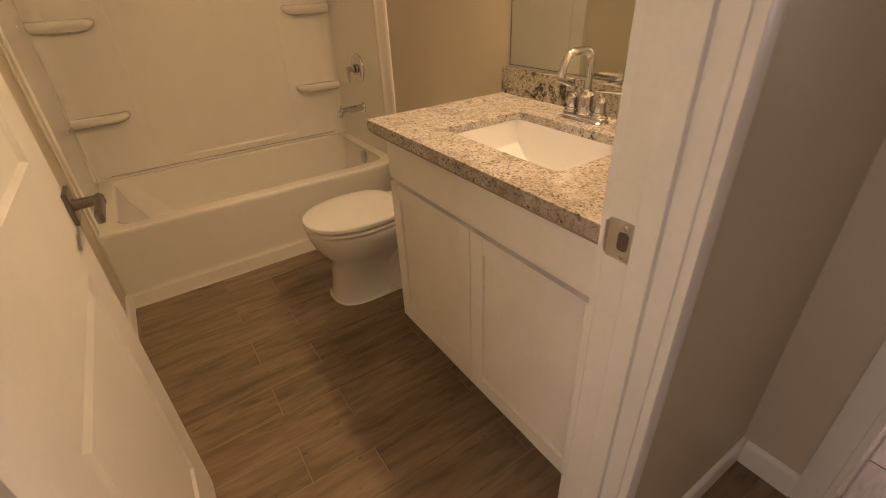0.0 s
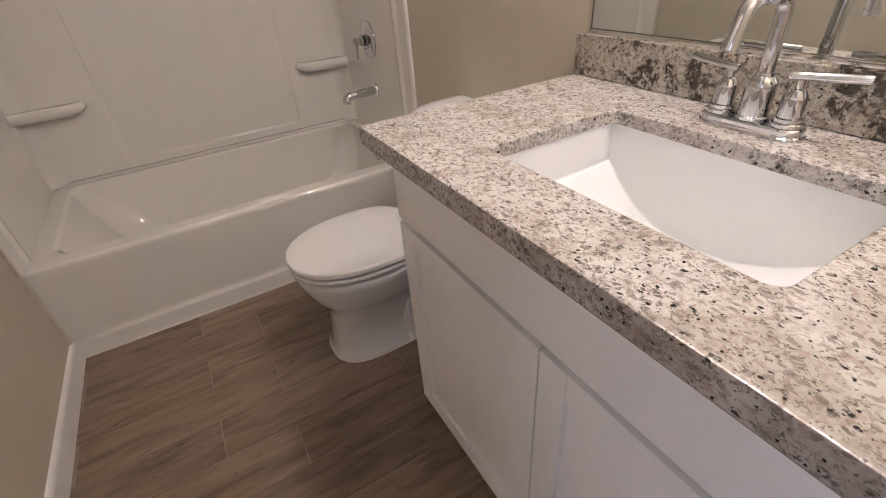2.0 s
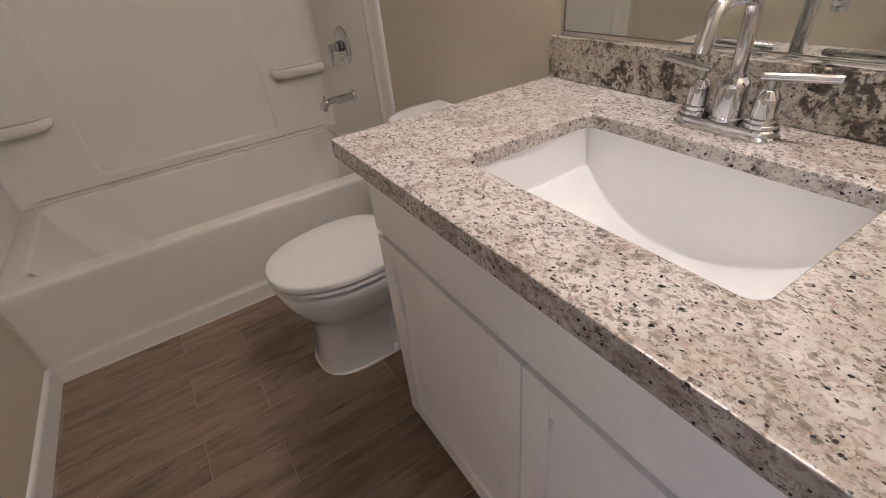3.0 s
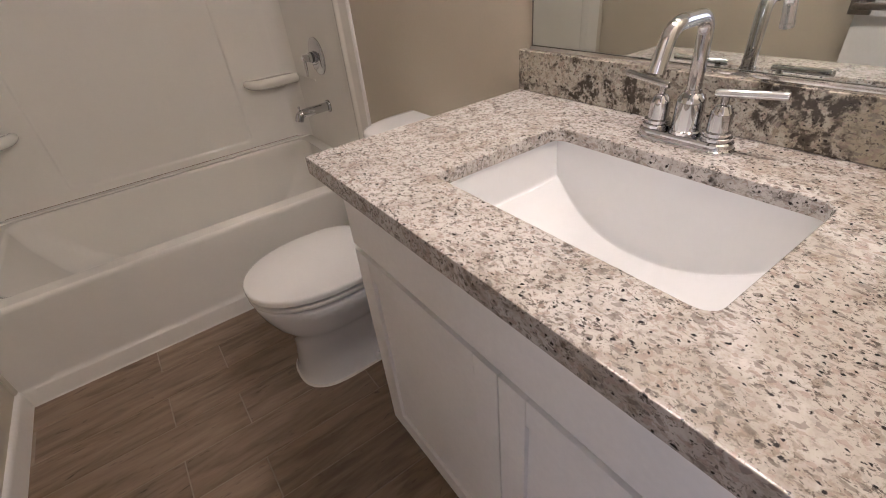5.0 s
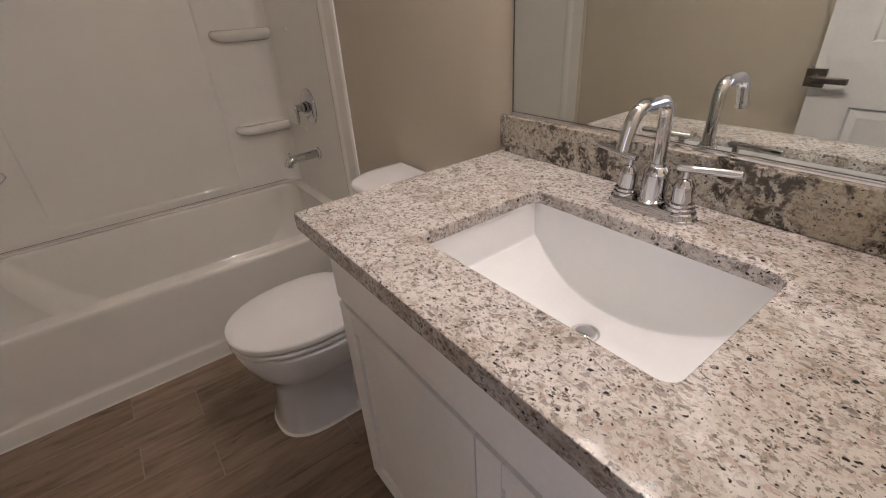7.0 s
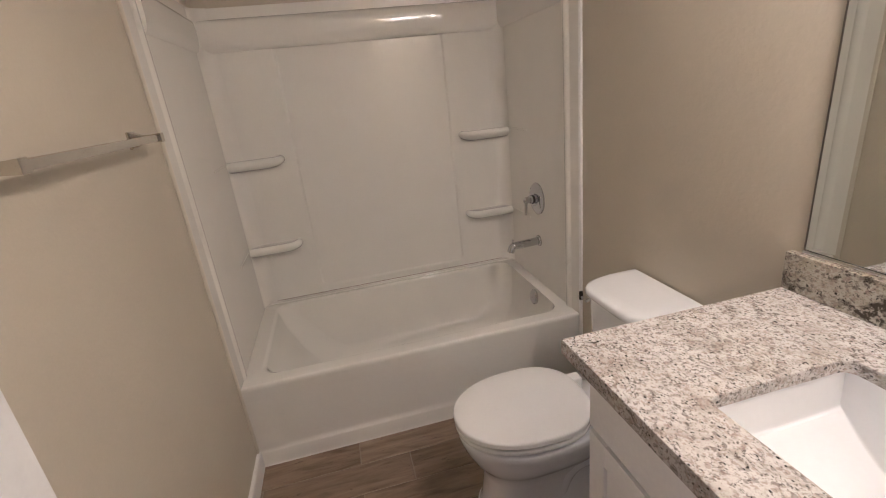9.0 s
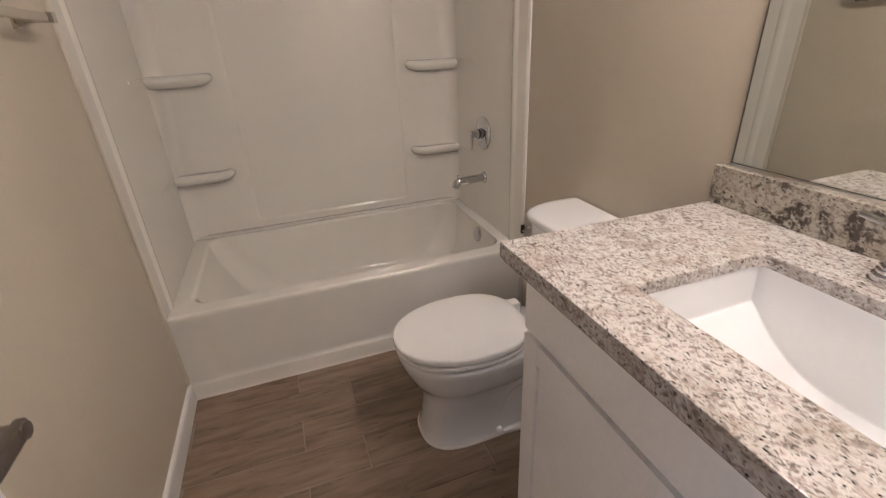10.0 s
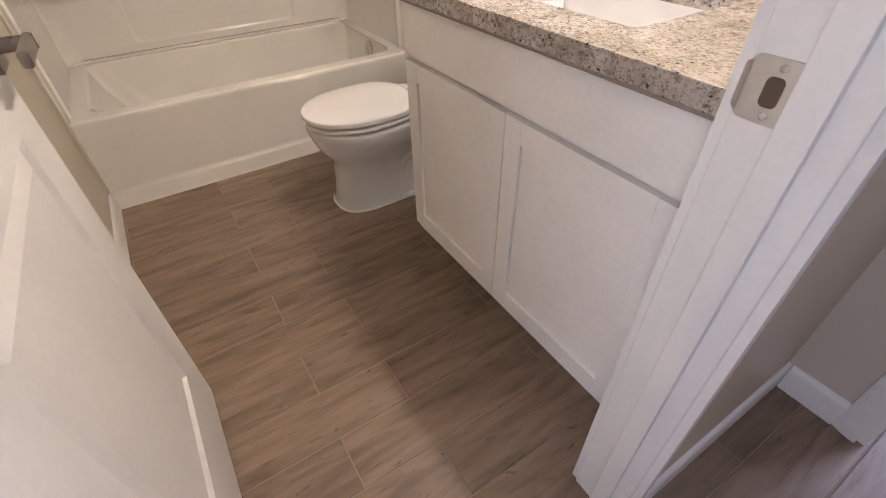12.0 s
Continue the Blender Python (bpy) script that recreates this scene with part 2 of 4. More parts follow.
SHADOW_STRIP = plain("shaded_build_up_wood", (0.26, 0.21, 0.175), 0.75, vary=0.12, grain=30)
DIMMED_EDGE = plain("dimmed_edge_beige", (0.575, 0.525, 0.435), 0.42)
CAULK = plain("white_caulk", (0.72, 0.69, 0.64), 0.55)
SEAM = plain("brown_seam", (0.20, 0.14, 0.09), 0.7)
TILE = wood_tile("wood_look_tile")
GRANITE = granite("cream_granite")
GRANITE_STRIP = granite("dark_cluster_granite", 0.50, 0.8, (0.64, 0.60, 0.50), (0.66, 0.62, 0.52))
MIRROR = mirror_glass("silvered_mirror")
SHADE = glowing("lit_frosted_glass", LAMP_COLOUR, LAMP_STRENGTH)
BULB = glowing("lit_bulb", LAMP_COLOUR, BULB_STRENGTH)

# ---- mesh tools ----
ORIGIN = {}


def thing(name, at, label, category, group="", kind=""):
    """An Empty at the thing's base; its parts are given in world metres."""
    ob = new(name)
    ob.location = at
    ob.empty_display_size = 0.05
    ORIGIN[ob] = Vector(at)
    return tagged(ob, label, category, group, kind)


def finish(name, bm, material, base, smooth=True, angle=38):
    bmesh.ops.translate(bm, verts=bm.verts, vec=-base)
    bmesh.ops.recalc_face_normals(bm, faces=bm.faces)
    me = bpy.data.meshes.new(name)
    bm.to_mesh(me)
    bm.free()
    me.materials.append(material)
    if smooth:
        me.polygons.foreach_set("use_smooth", [True] * len(me.polygons))
        me.set_sharp_from_angle(angle=radians(angle))
    ob = new(name, me)
    if smooth:
        even = ob.modifiers.new("even_normals", "WEIGHTED_NORMAL")
        even.mode, even.weight, even.keep_sharp = "FACE_AREA", 80, True
    return ob


def part(name, bm, material, parent, label="", angle=38):
    """Links a bmesh, given in world metres, as one mesh under a thing or a part."""
    base = ORIGIN[parent]
    ob = finish(name, bm, material, base, angle=angle)
    ob.parent = parent
    ORIGIN[ob] = base
    return tagged(ob, label)


def structure(name, bm, material, label, category, at=(0, 0, 0)):
    ob = finish(name, bm, material, Vector(at))
    ob.location = at
    ORIGIN[ob] = Vector(at)
    return tagged(ob, label, category, kind="structure")


def box(x0, x1, y0, y1, z0, z1, bevel=0.0, segments=2, bm=None):
    made = bmesh.new()
    bmesh.ops.create_cube(made, size=1)
    for v in made.verts:
        v.co = Vector((x0 + (v.co.x + 0.5) * (x1 - x0), y0 + (v.co.y + 0.5) * (y1 - y0), z0 + (v.co.z + 0.5) * (z1 - z0)))
    if bevel:
        bmesh.ops.bevel(made, geom=made.edges[:], offset=bevel, segments=segments, profile=0.5, affect="EDGES", clamp_overlap=True)
    return joined(bm, made)


def joined(bm, made):
    if bm is None:
        return made
    table = {v: bm.verts.new(v.co) for v in made.verts}
    for f in made.faces:
        bm.faces.new([table[v] for v in f.verts])
    made.free()
    return bm


def loft(rings, cap0=True, cap1=True, bm=None, closed=True):
    made = bmesh.new()
    rows = [[made.verts.new(p) for p in ring] for ring in rings]
    n = len(rows[0])
    for a, b in zip(rows, rows[1:]):
        for i in range(n if closed else n - 1):
            k = (i + 1) % n
            made.faces.new((a[i], a[k], b[k], b[i]))
    if cap0:
        made.faces.new(rows[0][::-1])
    if cap1:
        made.faces.new(rows[-1])
    return joined(bm, made)


def axis_frame(direction):
    d = Vector(direction).normalized()
    side = d.cross(Vector((0, 0, 1)) if abs(d.z) < 0.9 else Vector((1, 0, 0))).normalized()
    return d, side, d.cross(side)


def lathe(at, direction, profile, n=24, bm=None):
    """Rings of (distance along the direction, radius)."""
    d, s, u = axis_frame(direction)
    at = Vector(at)
    rings = [[at + d * h + (s * math.cos(a) + u * math.sin(a)) * max(r, 1e-4) for a in (2 * math.pi * i / n for i in range(n))] for h, r in profile]
    return loft(rings, bm=bm)


def tube(points, radius, n=14, bm=None):
    points = [Vector(p) for p in points]
    rings = []
    up = None
    for i, p in enumerate(points):
        d = (points[min(i + 1, len(points) - 1)] - points[max(i - 1, 0)]).normalized()
        if up is None:
            up = axis_frame(d)[1]
        up = (up - d * up.dot(d)).normalized()
        side = d.cross(up)
        r = radius[i] if isinstance(radius, (list, tuple)) else radius
        rings.append([p + (up * math.cos(a) + side * math.sin(a)) * r for a in (2 * math.pi * k / n for k in range(n))])
    return loft(rings, bm=bm)


def rounded_path(corners, radius, steps=7):
    """Corner points joined by straight runs with arcs between them."""
    corners = [Vector(c) for c in corners]
    out = [corners[0]]
    for a, b, c in zip(corners, corners[1:], corners[2:]):
        p, q = b + (a - b).normalized() * radius, b + (c - b).normalized() * radius
        for i in range(steps + 1):
            t = i / steps
            out.append(p * (1 - t) ** 2 + b * 2 * t * (1 - t) + q * t ** 2)
    return out + [corners[-1]]


def round_rect(x0, x1, y0, y1, z, r, steps=6):
    """A rectangle with round corners in a level plane, counter-clockwise."""
    pts = []
    for cx, cy, a0 in ((x1 - r, y1 - r, 0), (x0 + r, y1 - r, 90), (x0 + r, y0 + r, 180), (x1 - r, y0 + r, 270)):
        for i in range(steps + 1):
            a = radians(a0 + 90 * i / steps)
            pts.append(Vector((cx + r * math.cos(a), cy + r * math.sin(a), z)))
    return pts


def profile_run(section, start, run, bm=None):
    """A section of (across, up) offsets drawn along a straight run; across is turned to the left of the run."""
    start, run = Vector(start), Vector(run)
    d = run.normalized()
    left = Vector((-d.y, d.x, 0))
    rings = [[p + left * a + Vector((0, 0, u)) for a, u in section] for p in (start, start + run)]
    return loft(rings, bm=bm)


# ---- structure ----
structure("wall_left", box(-0.115, 0, -2.06, 0.965, 0, CEIL), PAINT, "beige painted wall with orange-peel texture", "wall")
structure("wall_right", box(WALL_R, WALL_R + 0.115, WALL_F, 0.965, 0, CEIL), PAINT, "beige painted wall behind mirror and toilet", "wall")
structure("wall_back", box(0, WALL_R, TUB_B, TUB_B + 0.115, 0, CEIL), PAINT, "beige painted wall behind the tub surround", "wall")
front = box(JAMB_R + 0.018, 1.645, HALL_F, WALL_F, 0, CEIL)
front = box(0.0, JAMB_L - 0.018, HALL_F, WALL_F, 0, CEIL, bm=front)
front = box(JAMB_L - 0.018, JAMB_R + 0.018, HALL_F, WALL_F, DOOR_H + 0.03, CEIL, bm=front)
structure("wall_front", front, PAINT, "beige painted wall around the bathroom doorway", "wall")
structure("ceiling", box(-1.2, 4.3, -3.5, 0.965, CEIL, CEIL + 0.1), CEILING, "white textured ceiling", "ceiling")

# hall and the room beyond it
# unseen left end, its opening made up to hold the fill
side = box(-1.2, -1.085, -3.5, -3.2, 0, CEIL)
side = box(-1.2, -1.085, -2.3, HALL_F, 0, CEIL, bm=side)
side = box(-1.2, -1.085, -3.2, -2.3, 0, 0.9, bm=side)
side = box(-1.2, -1.085, -3.2, -2.3, 2.1, CEIL, bm=side)
structure("wall_hall_left", side, HALL_PAINT, "unseen beige hall wall with an opening added for fill light", "wall")
structure("wall_hall_front", box(-1.085, -0.115, HALL_F, WALL_F, 0, CEIL), HALL_PAINT, "beige hall wall beside the bathroom", "wall")
structure("wall_hall_back", box(-1.085, 4.3, -3.5, -3.385, 0, CEIL), HALL_PAINT, "beige hall wall", "wall")
OP0, OP1 = -3.08, -2.27
end = box(1.54, 1.645, OP1, HALL_F, 0, CEIL)
end = box(1.54, 1.645, -3.385, OP0, 0, CEIL, bm=end)
end = box(1.54, 1.645, OP0, OP1, 2.06, CEIL, bm=end)
structure("wall_hall_right", end, HALL_PAINT, "beige hall wall with an open doorway", "wall")
structure("wall_room_side", box(1.645, 4.3, HALL_F, WALL_F, 0, CEIL), HALL_PAINT, "beige wall of the neighbouring room", "wall")
far = box(4.2, 4.3, -3.385, HALL_F, 0, 0.85)
far = box(4.2, 4.3, -3.385, HALL_F, 2.15, CEIL, bm=far)
far = box(4.2, 4.3, -3.385, -3.36, 0.85, 2.15, bm=far)
far = box(4.2, 4.3, -2.1, HALL_F, 0.85, 2.15, bm=far)
structure("wall_room_end", far, HALL_PAINT, "beige wall with a window opening", "wall")

# baseboards: flat with an eased top
BASE = [(0, 0), (0.0125, 0), (0.0125, 0.07), (0.011, 0.082), (0.006, 0.089), (0, 0.092)]
board = profile_run(BASE, (0, 0.0, 0), (0, WALL_F, 0))
structure("baseboard_left", board, TRIM, "white painted baseboard along the beige wall", "baseboard")
board = profile_run(BASE, (WALL_R, -0.93, 0), (0, 0.92, 0))
structure("baseboard_right", board, TRIM, "white painted baseboard behind the toilet", "baseboard")
board = profile_run(BASE, (1.54, HALL_F, 0), (-(1.54 - 0.935), 0, 0))
structure("baseboard_hall", board, TRIM, "white painted hall baseboard", "baseboard")
board = profile_run(BASE, (1.54, OP1 + 0.057, 0), (0, HALL_F - OP1 - 0.057 - 0.0135, 0))
structure("baseboard_hall_end", board, TRIM, "white painted hall baseboard", "baseboard")

# door frame: jambs, stop and casings
CASING = [(0, 0), (0, 0.016), (0.012, 0.017), (0.034, 0.014), (0.05, 0.009), (0.057, 0.007), (0.057, 0)]


def casing_leg(x_in, sign, y_face, out, z1, name, label):
    """One upright of a casing; it lies on y_face and is proud towards out."""
    rings = [[Vector((x_in + sign * a, y_face + out * t, z)) for a, t in CASING] for z in (0, z1)]
    return structure(name, loft(rings), TRIM, label, "trim")


def casing_head(x0, x1, y_face, out, z0, name):
    rings = [[Vector((x, y_face + out * t, z0 + a)) for a, t in CASING] for x in (x0, x1)]
    return structure(name, loft(rings), TRIM, "white door casing head", "trim")


frame_thing = thing("door_frame", (JAMB_R, WALL_F, 0), "white painted door frame with stop and strike plate", "door frame", kind="structure")
part("jamb", box(JAMB_R, JAMB_R + 0.018, HALL_F - 0.001, WALL_F + 0.001, 0, DOOR_H, 0.0015, 1), TRIM, frame_thing)
part("jamb", box(JAMB_L - 0.018, JAMB_L, HALL_F - 0.001, WALL_F + 0.001, 0, DOOR_H, 0.0015, 1), TRIM, frame_thing)
part("head_jamb", box(JAMB_L - 0.018, JAMB_R + 0.018, HALL_F - 0.001, WALL_F + 0.001, DOOR_H + 0.001, DOOR_H + 0.019, 0.0015, 1), TRIM, frame_thing)
part("door_stop", box(JAMB_R - 0.011, JAMB_R + 0.005, -2.03, -1.993, 0, DOOR_H - 0.012, 0.003), TRIM, frame_thing)
part("door_stop", box(JAMB_L - 0.005, JAMB_L + 0.011, -2.03, -1.993, 0, DOOR_H - 0.012, 0.003), TRIM, frame_thing)
part("door_stop", box(JAMB_L, JAMB_R, -2.03, -1.993, DOOR_H - 0.0115, DOOR_H, 0.003), TRIM, frame_thing)
casing_leg(JAMB_R + 0.005, 1, WALL_F, 1, 2.034, "casing_room_latch", "white door casing beside the vanity")
casing_leg(JAMB_L - 0.005, -1, WALL_F, 1, 2.034, "casing_room_hinge", "white door casing beside the door")
casing_head(JAMB_L - 0.062, JAMB_R + 0.062, WALL_F, 1, 2.035, "casing_room_head")
casing_leg(JAMB_R + 0.005, 1, HALL_F, -1, 2.034, "casing_hall_latch", "white door casing on the hall side")
casing_leg(JAMB_L - 0.005, -1, HALL_F, -1, 2.034, "casing_hall_hinge", "white door casing on the hall side")
casing_head(JAMB_L - 0.062, JAMB_R + 0.062, HALL_F, -1, 2.035, "casing_hall_head")
for y, sign, n in ((OP1, 1, "near"), (OP0, -1, "far")):
    rings = [[Vector((1.54 - t, y + sign * a, z)) for a, t in CASING] for z in (0, 2.06)]
    structure("casing_opening_" + n, loft(rings), TRIM, "white casing of the neighbouring doorway", "trim")
    structure("lining_opening_" + n, box(1.536, 1.65, y - 0.0 if sign < 0 else y - 0.018, y + 0.018 if sign < 0 else y, 0, 2.06, 0.0015, 1), TRIM, "white lining of the neighbouring doorway", "trim")

# strike plate on the latch jamb
SZ = 0.975
plate = thing("strike_plate", (JAMB_R, -1.965, SZ), "satin steel strike plate with two screws, set in the door jamb", "strike plate")
ring_out = [Vector((JAMB_R - 0.0025, p.x, p.y)) for p in round_rect(-1.996, -1.947, SZ - 0.032, SZ + 0.032, 0, 0.006, 3)]
ring_back = [Vector((JAMB_R - 0.0002, p.y, p.z)) for p in ring_out]
lip = loft([ring_back, ring_out])
lip = loft([[Vector((JAMB_R - 0.0024 + x, y, SZ + z)) for z, x, y in ((-0.026, 0, -1.9475), (0.026, 0, -1.9475), (0.026, -0.0022, -1.9475), (-0.026, -0.0022, -1.9475))],
            [Vector((JAMB_R + 0.002 + x, y, SZ + z)) for z, x, y in ((-0.022, 0, -1.9415), (0.022, 0, -1.9415), (0.022, -0.0022, -1.9405), (-0.022, -0.0022, -1.9405))],
            [Vector((JAMB_R + 0.007 + x, y, SZ + z)) for z, x, y in ((-0.018, 0, -1.9395), (0.018, 0, -1.9395), (0.018, -0.0015, -1.9375), (-0.018, -0.0015, -1.9375))]], bm=lip)
part("plate", lip, STEEL, plate)
# flat patch on the plate; the hole's inner shade is in its colour
ring_hole = [Vector((JAMB_R - 0.0029, p.x, p.y)) for p in round_rect(-1.984, -1.966, SZ - 0.015, SZ + 0.015, 0, 0.006, 4)]
part("latch_hole", loft([[v + Vector((0.0004, 0, 0)) for v in ring_hole], ring_hole]), HOLE_SHADE, plate, "flat brown patch, dark like the shaded latch hole")
for dz in (-0.0235, 0.0235):
    s = lathe((JAMB_R - 0.0025, -1.977, SZ + dz), (-1, 0, 0), [(0, 0.0042), (0.0008, 0.004), (0.0012, 0.0028), (0.0012, 0.0001)], 14)
    part("screw", s, CHROME, plate)

# ---- door, standing open along the left wall ----
DX0, DX1, DY0, DY1 = 0.128, 0.163, -1.932, -1.194
door = thing("door_1", (DX0, DY0, 0.012), "white two-panel moulded door standing open", "door", kind="structure")
PY0, PY1 = DY0 + 0.13, DY1 - 0.132


def panelled_leaf():
    """A slab with two moulded panels on both faces."""
    bm = bmesh.new()
    panels = ((0.25, 0.868), (1.075, 1.9))
    for x, face in ((DX1, 1), (DX0, -1)):
        ys = [DY0, PY0, PY1, DY1]
        zs = [0.012, panels[0][0], panels[0][1], panels[1][0], panels[1][1], DOOR_H]
        grid = [[bm.verts.new((x, y, z)) for y in ys] for z in zs]
        for i in range(5):
            for j in range(3):
                if j == 1 and i in (1, 3):
                    q = [grid[i][1], grid[i][2], grid[i + 1][2], grid[i + 1][1]]
                    for step, depth in ((0.006, 0.0), (0.012, 0.009), (0.016, 0.009), (0.04, 0.003)):
                        c = [(PY0 + step, zs[i] + step), (PY1 - step, zs[i] + step), (PY1 - step, zs[i + 1] - step), (PY0 + step, zs[i + 1] - step)]
                        r = [bm.verts.new((x - face * depth, y, z)) for y, z in c]
                        for k in range(4):
                            bm.faces.new((q[k], q[(k + 1) % 4], r[(k + 1) % 4], r[k]))
                        q = r
                    bm.faces.new(q)
                else:
                    bm.faces.new((grid[i][j], grid[i][j + 1], grid[i + 1][j + 1], grid[i + 1][j]))
    for y0, y1, z0, z1 in ((DY0, DY0, 0.012, DOOR_H), (DY1, DY1, 0.012, DOOR_H)):
        bm.faces.new([bm.verts.new(c) for c in ((DX0, y0, z0), (DX1, y0, z0), (DX1, y0, z1), (DX0, y0, z1))])
    for z in (0.012, DOOR_H):
        bm.faces.new([bm.verts.new(c) for c in ((DX0, DY0, z), (DX1, DY0, z), (DX1, DY1, z), (DX0, DY1, z))])
    bmesh.ops.remove_doubles(bm, verts=bm.verts, dist=0.0004)
    return bm


leaf = part("leaf", panelled_leaf(), DOORPAINT, door, angle=12)
HY, HZ = -1.205, 0.955


def lever_set(face_x, out):
    rose = box(min(face_x, face_x + out * 0.009), max(face_x, face_x + out * 0.009), HY - 0.033, HY + 0.033, HZ - 0.033, HZ + 0.033, 0.0025)
    r = part("rosette", rose, DARK_NICKEL, door, "dark nickel square rosette")
    neck = lathe((face_x + out * 0.009, HY, HZ), (out, 0, 0), [(0, 0.013), (0.004, 0.0115), (0.04, 0.0105), (0.052, 0.0105)], 18)
    part("neck", neck, DARK_NICKEL, r)
    x0, x1 = sorted((face_x + out * 0.045, face_x + out * 0.06))
    bar = box(x0, x1, HY - 0.112, HY + 0.013, HZ - 0.0115, HZ + 0.0115, 0.005, 3)
    part("lever", bar, DARK_NICKEL, r)


lever_set(DX1, 1)
lever_set(DX0, -1)
part("latch_bolt", box(DX0 + 0.012, DX1 - 0.012, DY1 + 0.002, DY1 + 0.012, HZ - 0.009, HZ + 0.009, 0.003, 2), NICKEL, door)
part("latch_plate", box(DX0 + 0.006, DX1 - 0.006, DY1 + 0.0002, DY1 + 0.002, HZ - 0.028, HZ + 0.028, 0.0008, 1), NICKEL, door, "brushed nickel latch plate")
for z in (0.25, 1.02, 1.8):
    h = lathe((DX0 - 0.002, DY0 - 0.003, z - 0.045), (0, 0, 1), [(0, 0.0045), (0.002, 0.006), (0.088, 0.006), (0.09, 0.0045)], 12)
    part("hinge", h, NICKEL, door, "brushed nickel hinge")

# ---- bathtub ----
tub = thing("bathtub", (0.76, 0.42, 0), "glossy white alcove bathtub with a panelled apron", "bathtub")
RZ = 0.402
rings = []
for x0, x1, y0, y1, z, r in (
    (0.002, 1.528, 0.007, 0.848, 0.33, 0.004), (0.002, 1.528, 0.005, 0.848, 0.36, 0.004), (0.002, 1.528, 0.004, 0.848, 0.38, 0.004), (0.002, 1.528, 0.005, 0.848, RZ - 0.009, 0.005),
    (0.003, 1.527, 0.010, 0.847, RZ - 0.002, 0.006), (0.004, 1.526, 0.018, 0.846, RZ, 0.008), (0.07, 1.463, 0.072, 0.795, RZ + 0.001, 0.075),
    (0.08, 1.469, 0.08, 0.787, RZ - 0.003, 0.08), (0.088, 1.471, 0.088, 0.78, RZ - 0.014, 0.085), (0.12, 1.458, 0.105, 0.768, 0.3, 0.1),
    (0.19, 1.43, 0.125, 0.75, 0.18, 0.12), (0.27, 1.37, 0.155, 0.72, 0.105, 0.14), (0.36, 1.31, 0.22, 0.65, 0.085, 0.14), (0.6, 1.1, 0.36, 0.5, 0.08, 0.06),
):
    rings.append(round_rect(x0, x1, y0, y1, z, r, 8))
part("basin", loft(rings, cap0=False), ACRYLIC, tub, angle=50)
# apron: a skirt with a shallow recessed panel that runs out in a foot
rows = []
for z, y in ((0.33, 0.007), (0.31, 0.0085), (0.2, 0.0105), (0.12, 0.0125), (0.092, 0.0125), (0.08, 0.010), (0.072, 0.005), (0.066, 0.002), (0.03, 0.0), (0.0, 0.0)):
    line = []
    for i in range(61):
        x = 0.002 + 1.526 * i / 60
        edge = min(x - 0.002, 1.528 - x)
        t = max(0.0, min(1.0, (edge - 0.075 - 0.05 * max(0, (0.16 - z) / 0.16)) / 0.03))
        t = t * t * (3 - 2 * t)
        line.append(Vector((x, (0.006 if z > 0.08 else y) * (1 - t) + y * t if z < 0.32 else y, z)))
    rows.append(line)
bm = loft(rows, False, False, closed=False)
part("apron", bm, ACRYLIC, tub, angle=60)
bm = lathe((1.468, 0.362, 0.342), (-1, 0, 0.12), [(0, 0.041), (0.012, 0.041), (0.018, 0.036), (0.021, 0.018), (0.022, 0.001)], 28)
over = part("overflow_plate", bm, CHROME, tub, "round chrome overflow plate")
part("trip_knob", lathe((1.45, 0.362, 0.344), (-1, 0, 0.12), [(0, 0.006), (0.004, 0.006), (0.005, 0.004)], 14), NICKEL, over)
rail = [(0.0, 0.0), (0.044, 0.0), (0.049, 0.003), (0.051, 0.008), (0.0495, 0.0105), (0.046, 0.0115), (0.0, 0.0125)]
part("back_ledge", loft([[Vector((x, 0.8485 - a, RZ - 0.001 + u)) for a, u in rail] for x in (0.012, 1.518)]), ACRYLIC, tub)
part("caulk_bead", profile_run([(0, 0), (-0.004, 0.0), (-0.0025, 0.003), (0, 0.0045)], (0.013, 0.0, 0.0005), (1.5, 0, 0)), CAULK, tub)

# ---- tub surround ----
sur = thing("tub_surround", (0.76, 0.848, 0.405), "glossy white three-piece tub wall surround with moulded shelves", "tub surround")
ST = 1.93
SX0, SX1, SYB = 0.012, 1.518, 0.835
part("back_panel", box(0.004, 1.526, SYB, 0.849, 0.4155, ST, 0.002, 1), ACRYLIC, sur)
# thin brown strip between back panel and tub ledge
part("seam", box(0.04, 1.49, SYB - 0.0078, SYB + 0.004, RZ + 0.0118, 0.4156), SEAM, sur, "brown strip in the gap above the tub rim")


